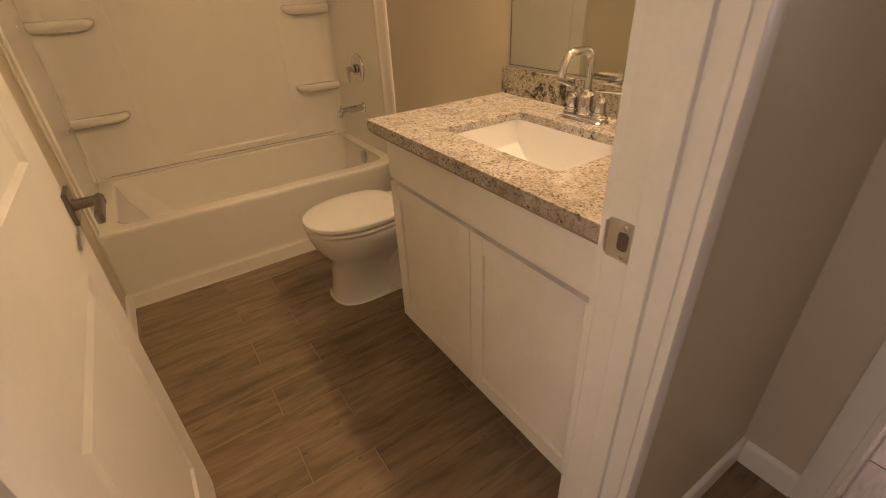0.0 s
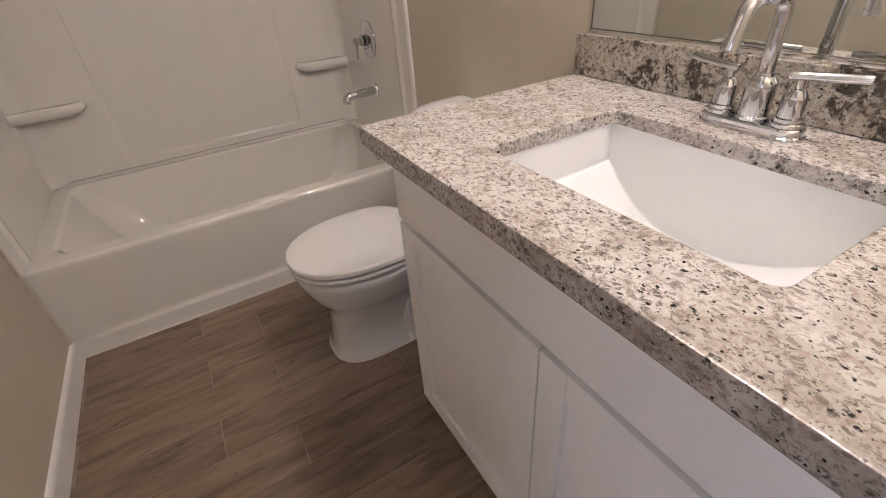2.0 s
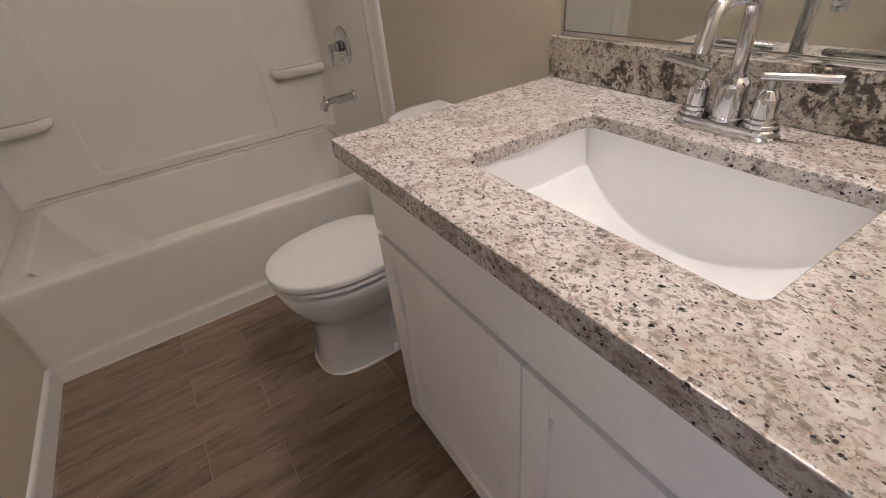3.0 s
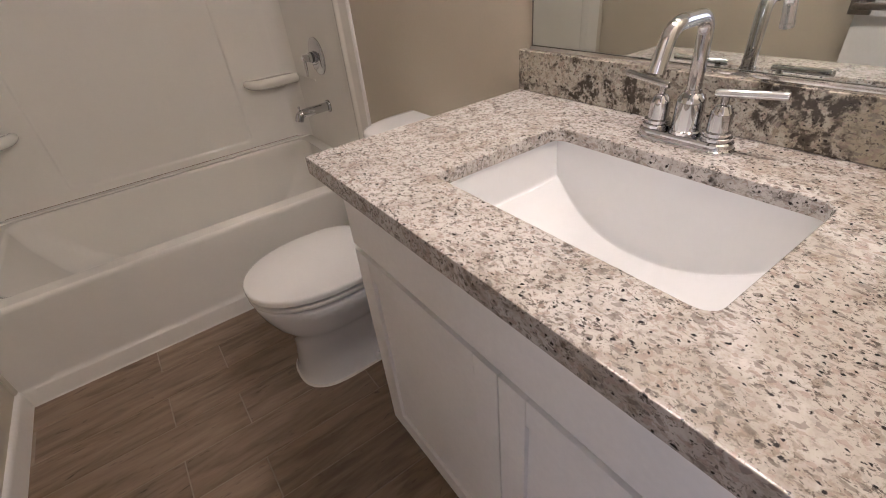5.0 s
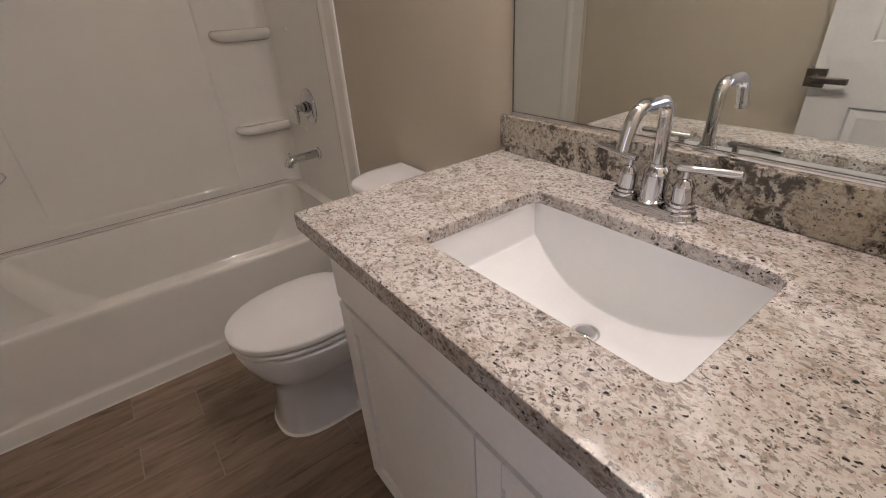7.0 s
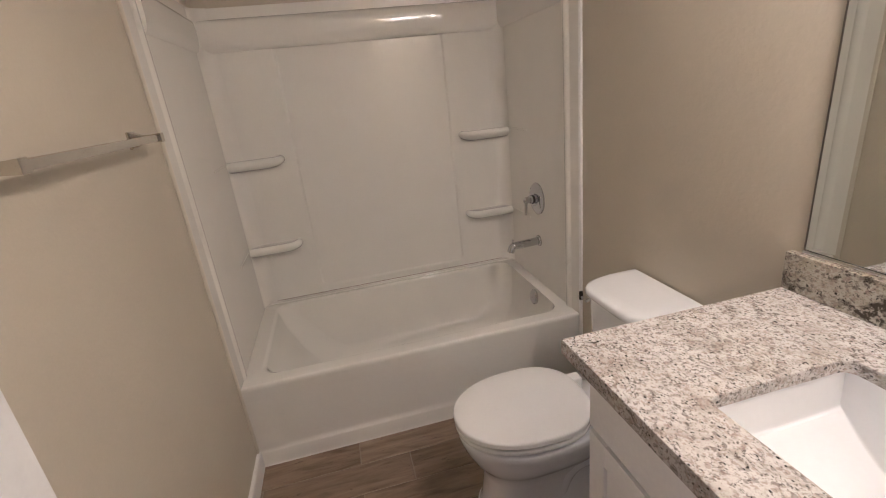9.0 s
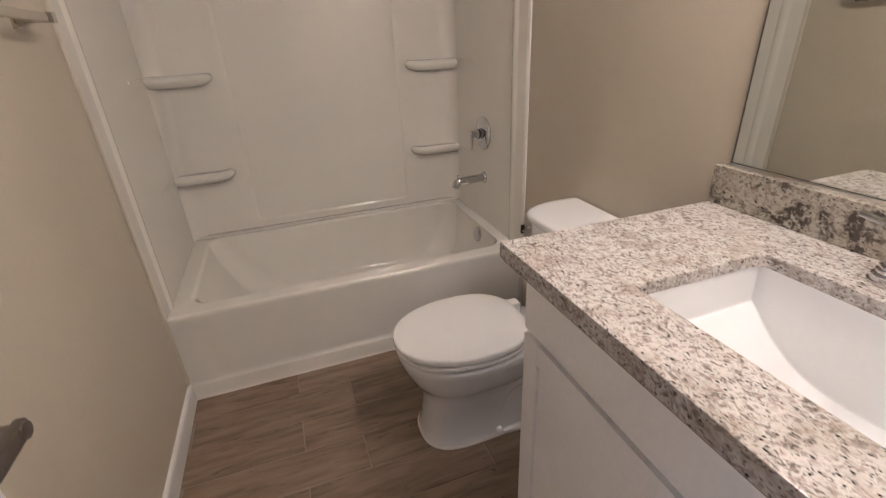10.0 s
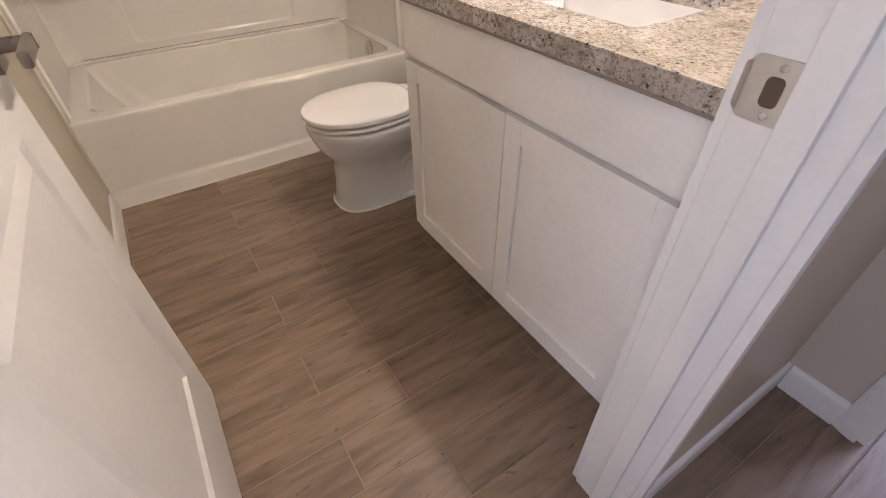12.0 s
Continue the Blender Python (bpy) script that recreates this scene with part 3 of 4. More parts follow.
def panel_border():
    """The raised field round the flat centre of the back panel, with a soft edge."""
    outer = [(SX0 + 0.01, 0.4158), (SX1 - 0.01, 0.4158), (SX1 - 0.01, 1.77), (SX0 + 0.01, 1.77)]
    bm = bmesh.new()
    inner = [(p.x, p.y) for p in round_rect(0.352, 1.195, 0.462, 1.745, 0, 0.03, 6)]
    wide = []
    for x, z in inner:
        side = 1 if x > 0.77 else 0
        top = 1 if z > 1.1 else 0
        wide.append((x, z, side, top))
    loops = []
    for grow, depth in ((0.0, 0.0), (0.003, 0.0008), (0.006, 0.003), (0.009, 0.0055), (0.013, 0.0066), (0.018, 0.0068)):
        loops.append([bm.verts.new((x + (grow if s else -grow), SYB - depth, z + (grow if t else -grow))) for x, z, s, t in wide])
    rim = []
    for x, z, s, t in wide:
        cx, cz = (SX1 - 0.01 if s else SX0 + 0.01), (1.77 if t else 0.4158)
        k = [(1.195 - x) if s else (x - 0.352), (1.745 - z) if t else (z - 0.462)]
        rim.append(bm.verts.new((cx if k[0] <= k[1] else x, SYB - 0.0068, cz if k[1] <= k[0] else z)))
    loops.append(rim)
    n = len(wide)
    for a, b in zip(loops, loops[1:]):
        for i in range(n):
            k = (i + 1) % n
            bm.faces.new((a[i], a[k], b[k], b[i]))
    # square off the four outer corners
    for s, t in ((0, 0), (1, 0), (1, 1), (0, 1)):
        cx, cz = (SX1 - 0.01 if s else SX0 + 0.01), (1.77 if t else 0.4158)
        near = [v for v in rim if (abs(v.co.x - cx) < 1e-6) != (abs(v.co.z - cz) < 1e-6)]
        onx = [v for v in near if abs(v.co.x - cx) < 1e-6]
        onz = [v for v in near if abs(v.co.z - cz) < 1e-6]
        if onx and onz:
            a = min(onx, key=lambda v: abs(v.co.z - cz))
            b = min(onz, key=lambda v: abs(v.co.x - cx))
            have = [v for v in rim if abs(v.co.x - cx) < 1e-6 and abs(v.co.z - cz) < 1e-6]
            if not have:
                bm.faces.new((a, bm.verts.new((cx, SYB - 0.0068, cz)), b))
    return bm


part("raised_border", panel_border(), ACRYLIC, sur, angle=60)
# rounded ledge across the top
section = [(0.0, 1.735), (0.008, 1.737), (0.02, 1.747), (0.034, 1.765), (0.042, 1.79), (0.043, 1.83), (0.038, 1.86), (0.026, 1.874), (0.0, 1.88)]


def bowed_ledge(x0, x1, deep):
    """A stretch of the top ledge whose face curls forward a little at both ends."""
    rings = []
    for i in range(17):
        x = x0 + (x1 - x0) * i / 16
        curl = 0.3 * max(0.0, 0.15 - min(x - x0, x1 - x)) ** 2
        rings.append([Vector((x, SYB - 0.004 - (a * deep + (curl if a > 0 else 0)), z)) for a, z in section])
    return loft(rings)


part("top_ledge", bowed_ledge(0.338, 1.208, 1.0), ACRYLIC, sur, angle=60)
for x0, x1 in ((0.02, 0.3375), (1.2085, 1.51)):
    part("side_ledge", loft([[Vector((x, SYB - 0.004 - a * 0.8, z)) for a, z in section] for x in (x0, x1)]), ACRYLIC, sur, angle=60)
for x_wall, sign in ((0.002, 1), (1.528, -1)):
    xs = [x_wall, x_wall + sign * 0.009]
    part("side_panel", box(min(xs), max(xs), 0.1, 0.848, 0.405, ST, 0.001, 1), ACRYLIC, sur)
    part("end_ledge", loft([[Vector((x_wall + sign * (0.0085 + a * 0.35), y, z)) for a, z in section] for y in (0.125, 0.82)]), ACRYLIC, sur, angle=60)
    # front flange: a flat band with a round bead and a thin outer edge
    sec = [(0.0, -0.004), (0.0075, -0.004), (0.0085, 0.002), (0.0092, 0.03), (0.0096, 0.058), (0.0115, 0.066), (0.0155, 0.074), (0.0175, 0.084), (0.0175, 0.094), (0.0155, 0.104), (0.0115, 0.112), (0.0085, 0.118), (0.0, 0.122)]
    part("front_flange", loft([[Vector((x_wall - sign * 0.0015 + sign * a, y, z)) for a, y in sec] for z in (RZ + 0.0015, ST)]), ACRYLIC, sur, angle=45)
    # the left strip is less lit: this is put in as a darker beige
    strip = [(0.0, -0.021), (0.005, -0.021), (0.008, -0.018), (0.009, -0.012), (0.009, -0.0045), (0.0, -0.0045)]
    part("edge_trim", loft([[Vector((x_wall - sign * 0.0015 + sign * a, y, z)) for a, y in strip] for z in (0.093, ST)]), DIMMED_EDGE if sign > 0 else TRIM, sur, "edge strip coloured darker as less lit" if sign > 0 else "bright white edge strip")
    # cove where side and back meet
    cove = []
    for z in (0.41, ST):
        ring = [Vector((x_wall + sign * 0.004, SYB + 0.006, z))]
        for i in range(9):
            a = radians(90 * i / 8)
            r = 0.07
            ring.append(Vector((x_wall + sign * (0.009 + r * (1 - math.cos(a))), SYB - 0.007 - r * (1 - math.sin(a)), z)))
        cove.append(ring)
    part("corner_cove", loft(cove), ACRYLIC, sur, angle=60)
    # two moulded shelves a side
    for zs in (0.762, 1.226):
        x_in, x_out = x_wall + sign * 0.01, x_wall + sign * 0.285
        rings = []
        for dz, back in ((-0.062, 0.080), (-0.060, 0.066), (-0.056, 0.046), (-0.05, 0.029), (-0.041, 0.013), (-0.030, 0.003), (-0.020, 0.0), (-0.010, 0.003), (-0.003, 0.011), (0.0, 0.021), (-0.0015, 0.029), (-0.004, 0.036), (-0.005, 0.06)):
            ring = []
            r = 0.07
            for i in range(25):
                u = i / 24
                far = (x_out - sign * back) - x_in
                x = x_in + far * (1 - (1 - u) ** 1.6)
                e = max(0.0, (abs(x - x_in) - (abs(far) - r)) / r)
                d = max(0.0, (0.088 - back)) * max(0.0, 1 - e ** 2.3) ** 0.5
                ring.append(Vector((x, SYB - 0.006 - d, zs + dz)))
            ring.append(Vector((x_out - sign * back, SYB + 0.005, zs + dz)))
            ring.append(Vector((x_in, SYB + 0.005, zs + dz)))
            rings.append(ring)
        part("shelf", loft(rings), ACRYLIC, sur, angle=60)
        # faint ridge that runs on along the end wall
        xs = sorted((x_wall + sign * 0.008, x_wall + sign * 0.0125))
        part("shelf_ridge", box(xs[0], xs[1], 0.5, 0.8, zs - 0.012, zs - 0.002, 0.002), ACRYLIC, sur)

clip = thing("rubber_bumper", (1.508, -0.012, 0.497), "small black plastic clip on the white tub flange", "clip")
part("clip_body", box(1.508, 1.5245, -0.034, -0.0225, 0.490, 0.532, 0.003), BLACK, clip)
part("clip_tip", box(1.512, 1.521, -0.042, -0.0345, 0.498, 0.509, 0.0015), STEEL, clip, "small metal tip")

# tub spout and valve on the end wall
FX = 1.5188
sp = thing("tub_spout", (FX, 0.398, 0.64), "chrome tub spout with a diverter knob", "tub spout")
part("escutcheon", lathe((FX, 0.398, 0.648), (-1, 0, 0), [(0, 0.03), (0.006, 0.03), (0.012, 0.027), (0.014, 0.02)], 24), CHROME, sp)
pts = rounded_path([(FX - 0.01, 0.398, 0.648), (FX - 0.155, 0.398, 0.643), (FX - 0.166, 0.398, 0.612)], 0.018)
part("spout_body", tube(pts, [0.021] * 2 + [0.0205] * (len(pts) - 3) + [0.0195], 18), CHROME, sp)
part("diverter_knob", lathe((FX - 0.152, 0.398, 0.662), (0, 0, 1), [(0, 0.004), (0.01, 0.004), (0.011, 0.006), (0.017, 0.006), (0.019, 0.003)], 14), CHROME, sp)
va = thing("shower_valve", (FX, 0.402, 0.88), "round chrome shower valve plate with a lever handle", "shower valve")
part("valve_plate", lathe((FX, 0.402, 0.878), (-1, 0, 0), [(0, 0.083), (0.004, 0.083), (0.0065, 0.0815), (0.0105, 0.076), (0.014, 0.064), (0.0165, 0.048), (0.0175, 0.03), (0.0175, 0.001)], 36), CHROME, va)
hub = part("handle_hub", lathe((FX - 0.012, 0.402, 0.878), (-1, 0, 0), [(0, 0.027), (0.012, 0.027), (0.014, 0.022), (0.034, 0.022), (0.036, 0.017), (0.06, 0.016), (0.064, 0.012)], 24), CHROME, va)
part("shadow_gap", lathe((FX - 0.0262, 0.402, 0.878), (-1, 0, 0), [(0, 0.0222), (0.0005, 0.0236), (0.007, 0.0236), (0.0075, 0.0222)], 24), BLACK, hub, "dark gap round the hub")
part("lever", tube([(FX - 0.066, 0.402, 0.890), (FX - 0.068, 0.400, 0.836), (FX - 0.07, 0.397, 0.801)], [0.009, 0.0075, 0.006], 12), CHROME, hub)

# ---- toilet ----
toi = thing("toilet", (1.1, TOILET_Y, 0), "white two-piece toilet with an elongated bowl, lid closed", "toilet")


def egg(front, back, half, z, n=44, power=2.0, mid=None, square=0.0):
    """An oval ring: long rounded front towards -x, blunter back."""
    mid = mid if mid is not None else back - (back - front) * 0.42
    pts = []
    for i in range(n):
        a = 2 * math.pi * i / n
        c, s = math.cos(a), math.sin(a)
        e = 2 / power
        cx = math.copysign(abs(c) ** e, c)
        sy = math.copysign(abs(s) ** e, s)
        if square and c > 0:
            cx, sy = c ** (2 / square), math.copysign(abs(s) ** (2 / square), s) * (1 - 0.16 * c ** 2)
        pts.append(Vector((mid + (back - mid if cx > 0 else mid - front) * cx, TOILET_Y + half * sy, z)))
    return pts


bowl = [egg(0.838, 1.36, 0.126, 0.0, power=2.6, mid=1.0), egg(0.838, 1.36, 0.126, 0.014, power=2.6, mid=1.0), egg(0.847, 1.36, 0.119, 0.03, power=2.6, mid=1.0),
        egg(0.858, 1.36, 0.113, 0.12, power=2.5, mid=1.0), egg(0.860, 1.36, 0.113, 0.18, power=2.4, mid=1.0), egg(0.855, 1.36, 0.119, 0.212, power=2.35, mid=1.0),
        egg(0.838, 1.36, 0.137, 0.240, power=2.3, mid=1.01), egg(0.811, 1.36, 0.160, 0.275, power=2.2, mid=1.02), egg(0.793, 1.36, 0.174, 0.315, power=2.15, mid=1.03),
        egg(0.783, 1.36, 0.181, 0.345, power=2.1, mid=1.03), egg(0.780, 1.36, 0.183, 0.366, power=2.1, mid=1.03), egg(0.785, 1.355, 0.179, 0.3755, power=2.1, mid=1.03), egg(0.80, 1.34, 0.165, 0.378, power=2.1, mid=1.03)]
part("bowl", loft(bowl), PORCELAIN, toi, angle=60)
trap = tube(rounded_path([(1.08, TOILET_Y - 0.078, 0.04), (1.13, TOILET_Y - 0.082, 0.2), (1.24, TOILET_Y - 0.082, 0.22), (1.29, TOILET_Y - 0.08, 0.03)], 0.06), 0.034, 16)
part("trapway", trap, PORCELAIN, toi)
part("bolt_cap", lathe((1.1, TOILET_Y - 0.122, 0.012), (0, 0, 1), [(0, 0.015), (0.012, 0.014), (0.02, 0.009), (0.023, 0.001)], 16), PORCELAIN, toi)
part("base_foot", loft([egg(1.02, 1.36, 0.134, 0.0, power=3), egg(1.02, 1.36, 0.134, 0.012, power=3), egg(1.04, 1.36, 0.126, 0.02, power=3)]), PORCELAIN, toi)
part("caulk_ring", loft([egg(0.831, 1.366, 0.133, 0.0005, power=2.6, mid=1.0), egg(0.834, 1.363, 0.13, 0.005, power=2.6, mid=1.0), egg(0.84, 1.358, 0.124, 0.007, power=2.6, mid=1.0)]), CAULK, toi)


def seat_ring(grow, z):
    return egg(0.774 - grow, 1.232 + grow * 0.3, 0.185 + grow, z, power=2.15, mid=1.03, square=3.0)


part("seat", loft([seat_ring(-0.022, 0.379), seat_ring(-0.021, 0.3835), seat_ring(-0.005, 0.384), seat_ring(-0.0005, 0.387), seat_ring(-0.0005, 0.397), seat_ring(-0.004, 0.4005), seat_ring(-0.02, 0.4012), seat_ring(-0.022, 0.4015)]), SEATPLASTIC, toi, angle=60)
lid = part("lid", loft([seat_ring(-0.022, 0.4016), seat_ring(-0.021, 0.4085), seat_ring(-0.004, 0.409), seat_ring(0.0015, 0.4115), seat_ring(0.002, 0.424), seat_ring(0.0, 0.4285), seat_ring(-0.005, 0.4318), seat_ring(-0.05, 0.4385), seat_ring(-0.12, 0.4425)]), SEATPLASTIC, toi, angle=60)
for dy in (-0.075, 0.075):
    part("lid_hinge", box(1.222, 1.272, TOILET_Y + dy - 0.022, TOILET_Y + dy + 0.022, 0.377, 0.424, 0.008, 3), SEATPLASTIC, lid)


TANK_Y = -0.553


def tank_ring(front, half, z, bow=0.006):
    """A tank outline with a bowed front and a flat back against the wall."""
    pts = []
    for i in range(33):
        u = math.sin(math.pi * (i / 32 - 0.5))
        x = front + bow * abs(u) ** 2 + 0.14 * (1 - (1 - max(0, (abs(u) - 0.5) / 0.5) ** 2.4) ** 0.5)
        pts.append(Vector((x, TANK_Y + half * u, z)))
    pts.append(Vector((1.522, TANK_Y + half, z)))
    pts.append(Vector((1.522, TANK_Y - half, z)))
    return pts


part("tank", loft([tank_ring(1.345, 0.148, 0.4), tank_ring(1.335, 0.156, 0.42), tank_ring(1.31, 0.163, 0.6), tank_ring(1.302, 0.166, 0.742)]), PORCELAIN, toi, angle=60)
part("tank_lid", loft([tank_ring(1.295, 0.169, 0.7435), tank_ring(1.289, 0.173, 0.747), tank_ring(1.287, 0.174, 0.755), tank_ring(1.288, 0.174, 0.765), tank_ring(1.293, 0.171, 0.771), tank_ring(1.306, 0.163, 0.775), tank_ring(1.34, 0.14, 0.7765)]), PORCELAIN, toi, angle=50)
fl = part("flush_lever", lathe((1.375, TANK_Y + 0.156, 0.69), (-0.45, 1, 0), [(0, 0.012), (0.012, 0.012), (0.015, 0.009), (0.016, 0.001)], 16), CHROME, toi, "chrome flush lever")
part("lever_arm", tube([(1.368, TANK_Y + 0.171, 0.69), (1.35, TANK_Y + 0.175, 0.686), (1.33, TANK_Y + 0.172, 0.682)], [0.0055, 0.006, 0.0065], 10), CHROME, fl)

# ---- vanity ----
VX, VY0, VY1 = 0.998, -1.936, -0.985      # carcass front, ends
van = thing("vanity_cabinet", (1.25, -1.46, 0), "white shaker vanity cabinet with two doors and a false drawer front", "vanity cabinet")
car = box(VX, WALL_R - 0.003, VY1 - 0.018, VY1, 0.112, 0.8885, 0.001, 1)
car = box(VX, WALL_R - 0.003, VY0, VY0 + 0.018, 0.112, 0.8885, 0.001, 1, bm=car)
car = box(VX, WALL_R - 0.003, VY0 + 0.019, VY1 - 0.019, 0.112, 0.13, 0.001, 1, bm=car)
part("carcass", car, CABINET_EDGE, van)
fr = box(VX - 0.001, VX + 0.018, VY0 - 0.0005, VY0 + 0.04, 0.113, 0.8885)
fr = box(VX - 0.001, VX + 0.018, VY1 - 0.036, VY1 + 0.0005, 0.113, 0.8885, bm=fr)
fr = box(VX - 0.001, VX + 0.018, VY0 + 0.0405, VY1 - 0.0365, 0.113, 0.16, bm=fr)
fr = box(VX - 0.001, VX + 0.018, VY0 + 0.0405, VY1 - 0.0365, 0.70, 0.8885, bm=fr)
fr = box(VX - 0.001, VX + 0.018, -1.463, -1.425, 0.1605, 0.6995, bm=fr)
part("face_frame", fr, CABINET, van)
part("toe_kick", box(VX + 0.07, VX + 0.085, VY0, VY1 - 0.002, 0.001, 0.1115), KICK_SHADE, van)
part("toe_side", box(VX + 0.086, WALL_R - 0.003, VY1 - 0.02, VY1 - 0.002, 0.001, 0.1115), KICK_SHADE, van)


def shaker_door(y0, y1, z0, z1):
    """A rail-and-stile door with a flat recessed panel, front face towards -x."""
    x0, x1, w, b = VX - 0.021, VX - 0.002, 0.055, 0.0015
    d = part("door", box(x0 + 0.009, x1, y0 + w - 0.004, y1 - w + 0.004, z0 + w - 0.004, z1 - w + 0.004), CABINET, van)
    for a in ((y0, y0 + w, z0, z1), (y1 - w, y1, z0, z1)):
        part("stile", box(x0, x1, a[0], a[1], a[2], a[3], b, 2), CABINET, d)
    for a in ((z0, z0 + w), (z1 - w, z1)):
        part("rail", box(x0 + 0.0003, x1, y0 + w + 0.0002, y1 - w - 0.0002, a[0], a[1], b, 2), CABINET, d)


shaker_door(-1.443, -0.992, 0.15, 0.73)
shaker_door(-1.897, -1.446, 0.15, 0.73)
part("drawer_front", box(VX - 0.021, VX - 0.002, -1.897, -0.992, 0.744, 0.884, 0.002, 2), CABINET, van, "flat white false drawer front")


def slab_with_hole():
    """The counter slab with a rounded cut-out and eased edges."""
    x0, x1, y0, y1, z0, z1 = CTR_X, WALL_R - 0.0005, CTR_Y0, CTR_Y1, CTR_Z - 0.0385, CTR_Z
    hole = round_rect(*SINK, 0, 0.022, 6)
    n = len(hole)
    cx, cy = (SINK[0] + SINK[1]) / 2, (SINK[2] + SINK[3]) / 2
    outer = []
    for p in hole:
        dx, dy = p.x - cx, p.y - cy
        kx = ((x1 if dx > 0 else x0) - cx) / dx if abs(dx) > 1e-6 else 1e9
        ky = ((y1 if dy > 0 else y0) - cy) / dy if abs(dy) > 1e-6 else 1e9
        k = min(kx, ky)
        outer.append([cx + dx * k, cy + dy * k])
    for qx, qy in ((x0, y0), (x0, y1), (x1, y0), (x1, y1)):
        i = min(range(n), key=lambda j: (outer[j][0] - qx) ** 2 + (outer[j][1] - qy) ** 2)
        outer[i] = [qx, qy]
    e = 0.003

    def pull(q, by):
        return (min(max(q[0], x0 + by), x1 - by), min(max(q[1], y0 + by), y1 - by))

    def grown(p, by):
        d = Vector((p.x - cx, p.y - cy))
        gx = math.copysign(by, d.x) if abs(d.x) > (SINK[1] - SINK[0]) / 2 - 0.012 else 0
        gy = math.copysign(by, d.y) if abs(d.y) > (SINK[3] - SINK[2]) / 2 - 0.012 else 0
        return (p.x + gx, p.y + gy)

    def flat(pts, z):
        return [Vector((p[0], p[1], z)) for p in pts]
    rings = [flat([(p.x, p.y) for p in hole], z1 - 0.026), flat([(p.x, p.y) for p in hole], z1 - e), flat([grown(p, e * 0.4) for p in hole], z1 - e * 0.3), flat([grown(p, e) for p in hole], z1),
             flat([pull(q, e) for q in outer], z1), flat([pull(q, e * 0.3) for q in outer], z1 - e * 0.3), flat(outer, z1 - e), flat(outer, z0 + e), flat([pull(q, e) for q in outer], z0)]
    bm = loft(rings + [rings[0]], False, False)
    bmesh.ops.remove_doubles(bm, verts=bm.verts, dist=1e-5)
    return bm


ctr = thing("countertop", (1.24, -1.44, CTR_Z - 0.046), "polished cream granite countertop with brown and black flecks", "countertop")
part("slab", slab_with_hole(), GRANITE, ctr, angle=30)
# build-up strip, its dark colour gives the shadow line below the slab
under = box(CTR_X + 0.007, CTR_X + 0.045, CTR_Y0 + 0.004, CTR_Y1 - 0.004, CTR_Z - 0.046, CTR_Z - 0.0387, 0.001, 1)
part("build_up_strip", under, SHADOW_STRIP, ctr, "grey-brown wooden strip, dark for the shadow under the slab edge")
part("backsplash", box(1.509, WALL_R - 0.0005, CTR_Y0, CTR_Y1, CTR_Z + 0.0005, 1.027, 0.0025, 2), GRANITE_STRIP, ctr, "granite backsplash strip with dark clusters")

# undermount sink: upright front and back, floor curved like a trough
sink = thing("sink_basin", (1.22, -1.431, 0.72), "white rectangular undermount porcelain sink", "sink")


def trough():
    x0, x1, y0, y1 = SINK[0] - 0.004, SINK[1] + 0.004, SINK[2] - 0.004, SINK[3] + 0.004
    zt = CTR_Z - 0.0265
    ny, nx = 40, 18
    bm = bmesh.new()
    grid = []
    for i in range(ny + 1):
        u = -1 + 2 * i / ny
        row = []
        for j in range(nx + 1):
            v = -1 + 2 * j / nx
            low = 0.12
            floor_z = 0.7255 + (0.1 * ((u - low) / (1 - low)) ** 2.5 if u > low else 0.105 * ((low - u) / (1 + low)) ** 2.05)
            tilt = 0.004 * abs(v) ** 2
            row.append((u, v, floor_z + tilt))
        grid.append(row)
    cy, cx, hy, hx = (y0 + y1) / 2, (x0 + x1) / 2, (y1 - y0) / 2, (x1 - x0) / 2
    fl_in = 0.009
    verts = [[bm.verts.new((cx + v * (hx - fl_in), cy + u * (hy - fl_in - 0.004), z)) for u, v, z in row] for row in grid]
    for i in range(ny):
        for j in range(nx):
            bm.faces.new((verts[i][j], verts[i][j + 1], verts[i + 1][j + 1], verts[i + 1][j]))
    edge = [verts[0][j] for j in range(nx + 1)] + [verts[i][nx] for i in range(1, ny + 1)] + [verts[ny][j] for j in range(nx - 1, -1, -1)] + [verts[i][0] for i in range(ny - 1, 0, -1)]
    prev = edge
    for lift, out in ((0.0006, 0.2), (0.0018, 0.34), (0.0036, 0.44), (0.006, 0.5), (0.012, 0.54), (None, 1.0)):
        ring = []
        for v in edge:
            dx, dy = (v.co.x - cx) / (hx - fl_in), (v.co.y - cy) / (hy - fl_in - 0.004)
            ox = math.copysign(fl_in * out, dx) if abs(dx) > 0.999 else 0
            oy = math.copysign((fl_in + 0.004) * out, dy) if abs(dy) > 0.999 else 0
            ring.append(bm.verts.new((v.co.x + ox, v.co.y + oy, zt if lift is None else v.co.z + lift)))
        for k in range(len(edge)):
            q = (k + 1) % len(edge)
            bm.faces.new((prev[k], prev[q], ring[q], ring[k]))
        prev = ring
    return bm


part("bowl", trough(), PORCELAIN, sink, angle=60)
SX, SY = 1.285, -1.405
dr = part("drain_ring", lathe((SX, SY, 0.7255), (0, 0, 1), [(0, 0.03), (0.002, 0.0295), (0.003, 0.026), (0.002, 0.0225), (0.0005, 0.021)], 30), STEEL, sink, "chrome sink drain")
part("stopper", lathe((SX, SY, 0.7275), (0, 0, 1), [(0, 0.019), (0.004, 0.019), (0.0065, 0.016), (0.0075, 0.004)], 26), CHROME, dr)

# faucet
fa = thing("sink_faucet", (1.44, FAUCET_Y, CTR_Z), "polished chrome two-handle sink faucet with a high spout", "faucet")
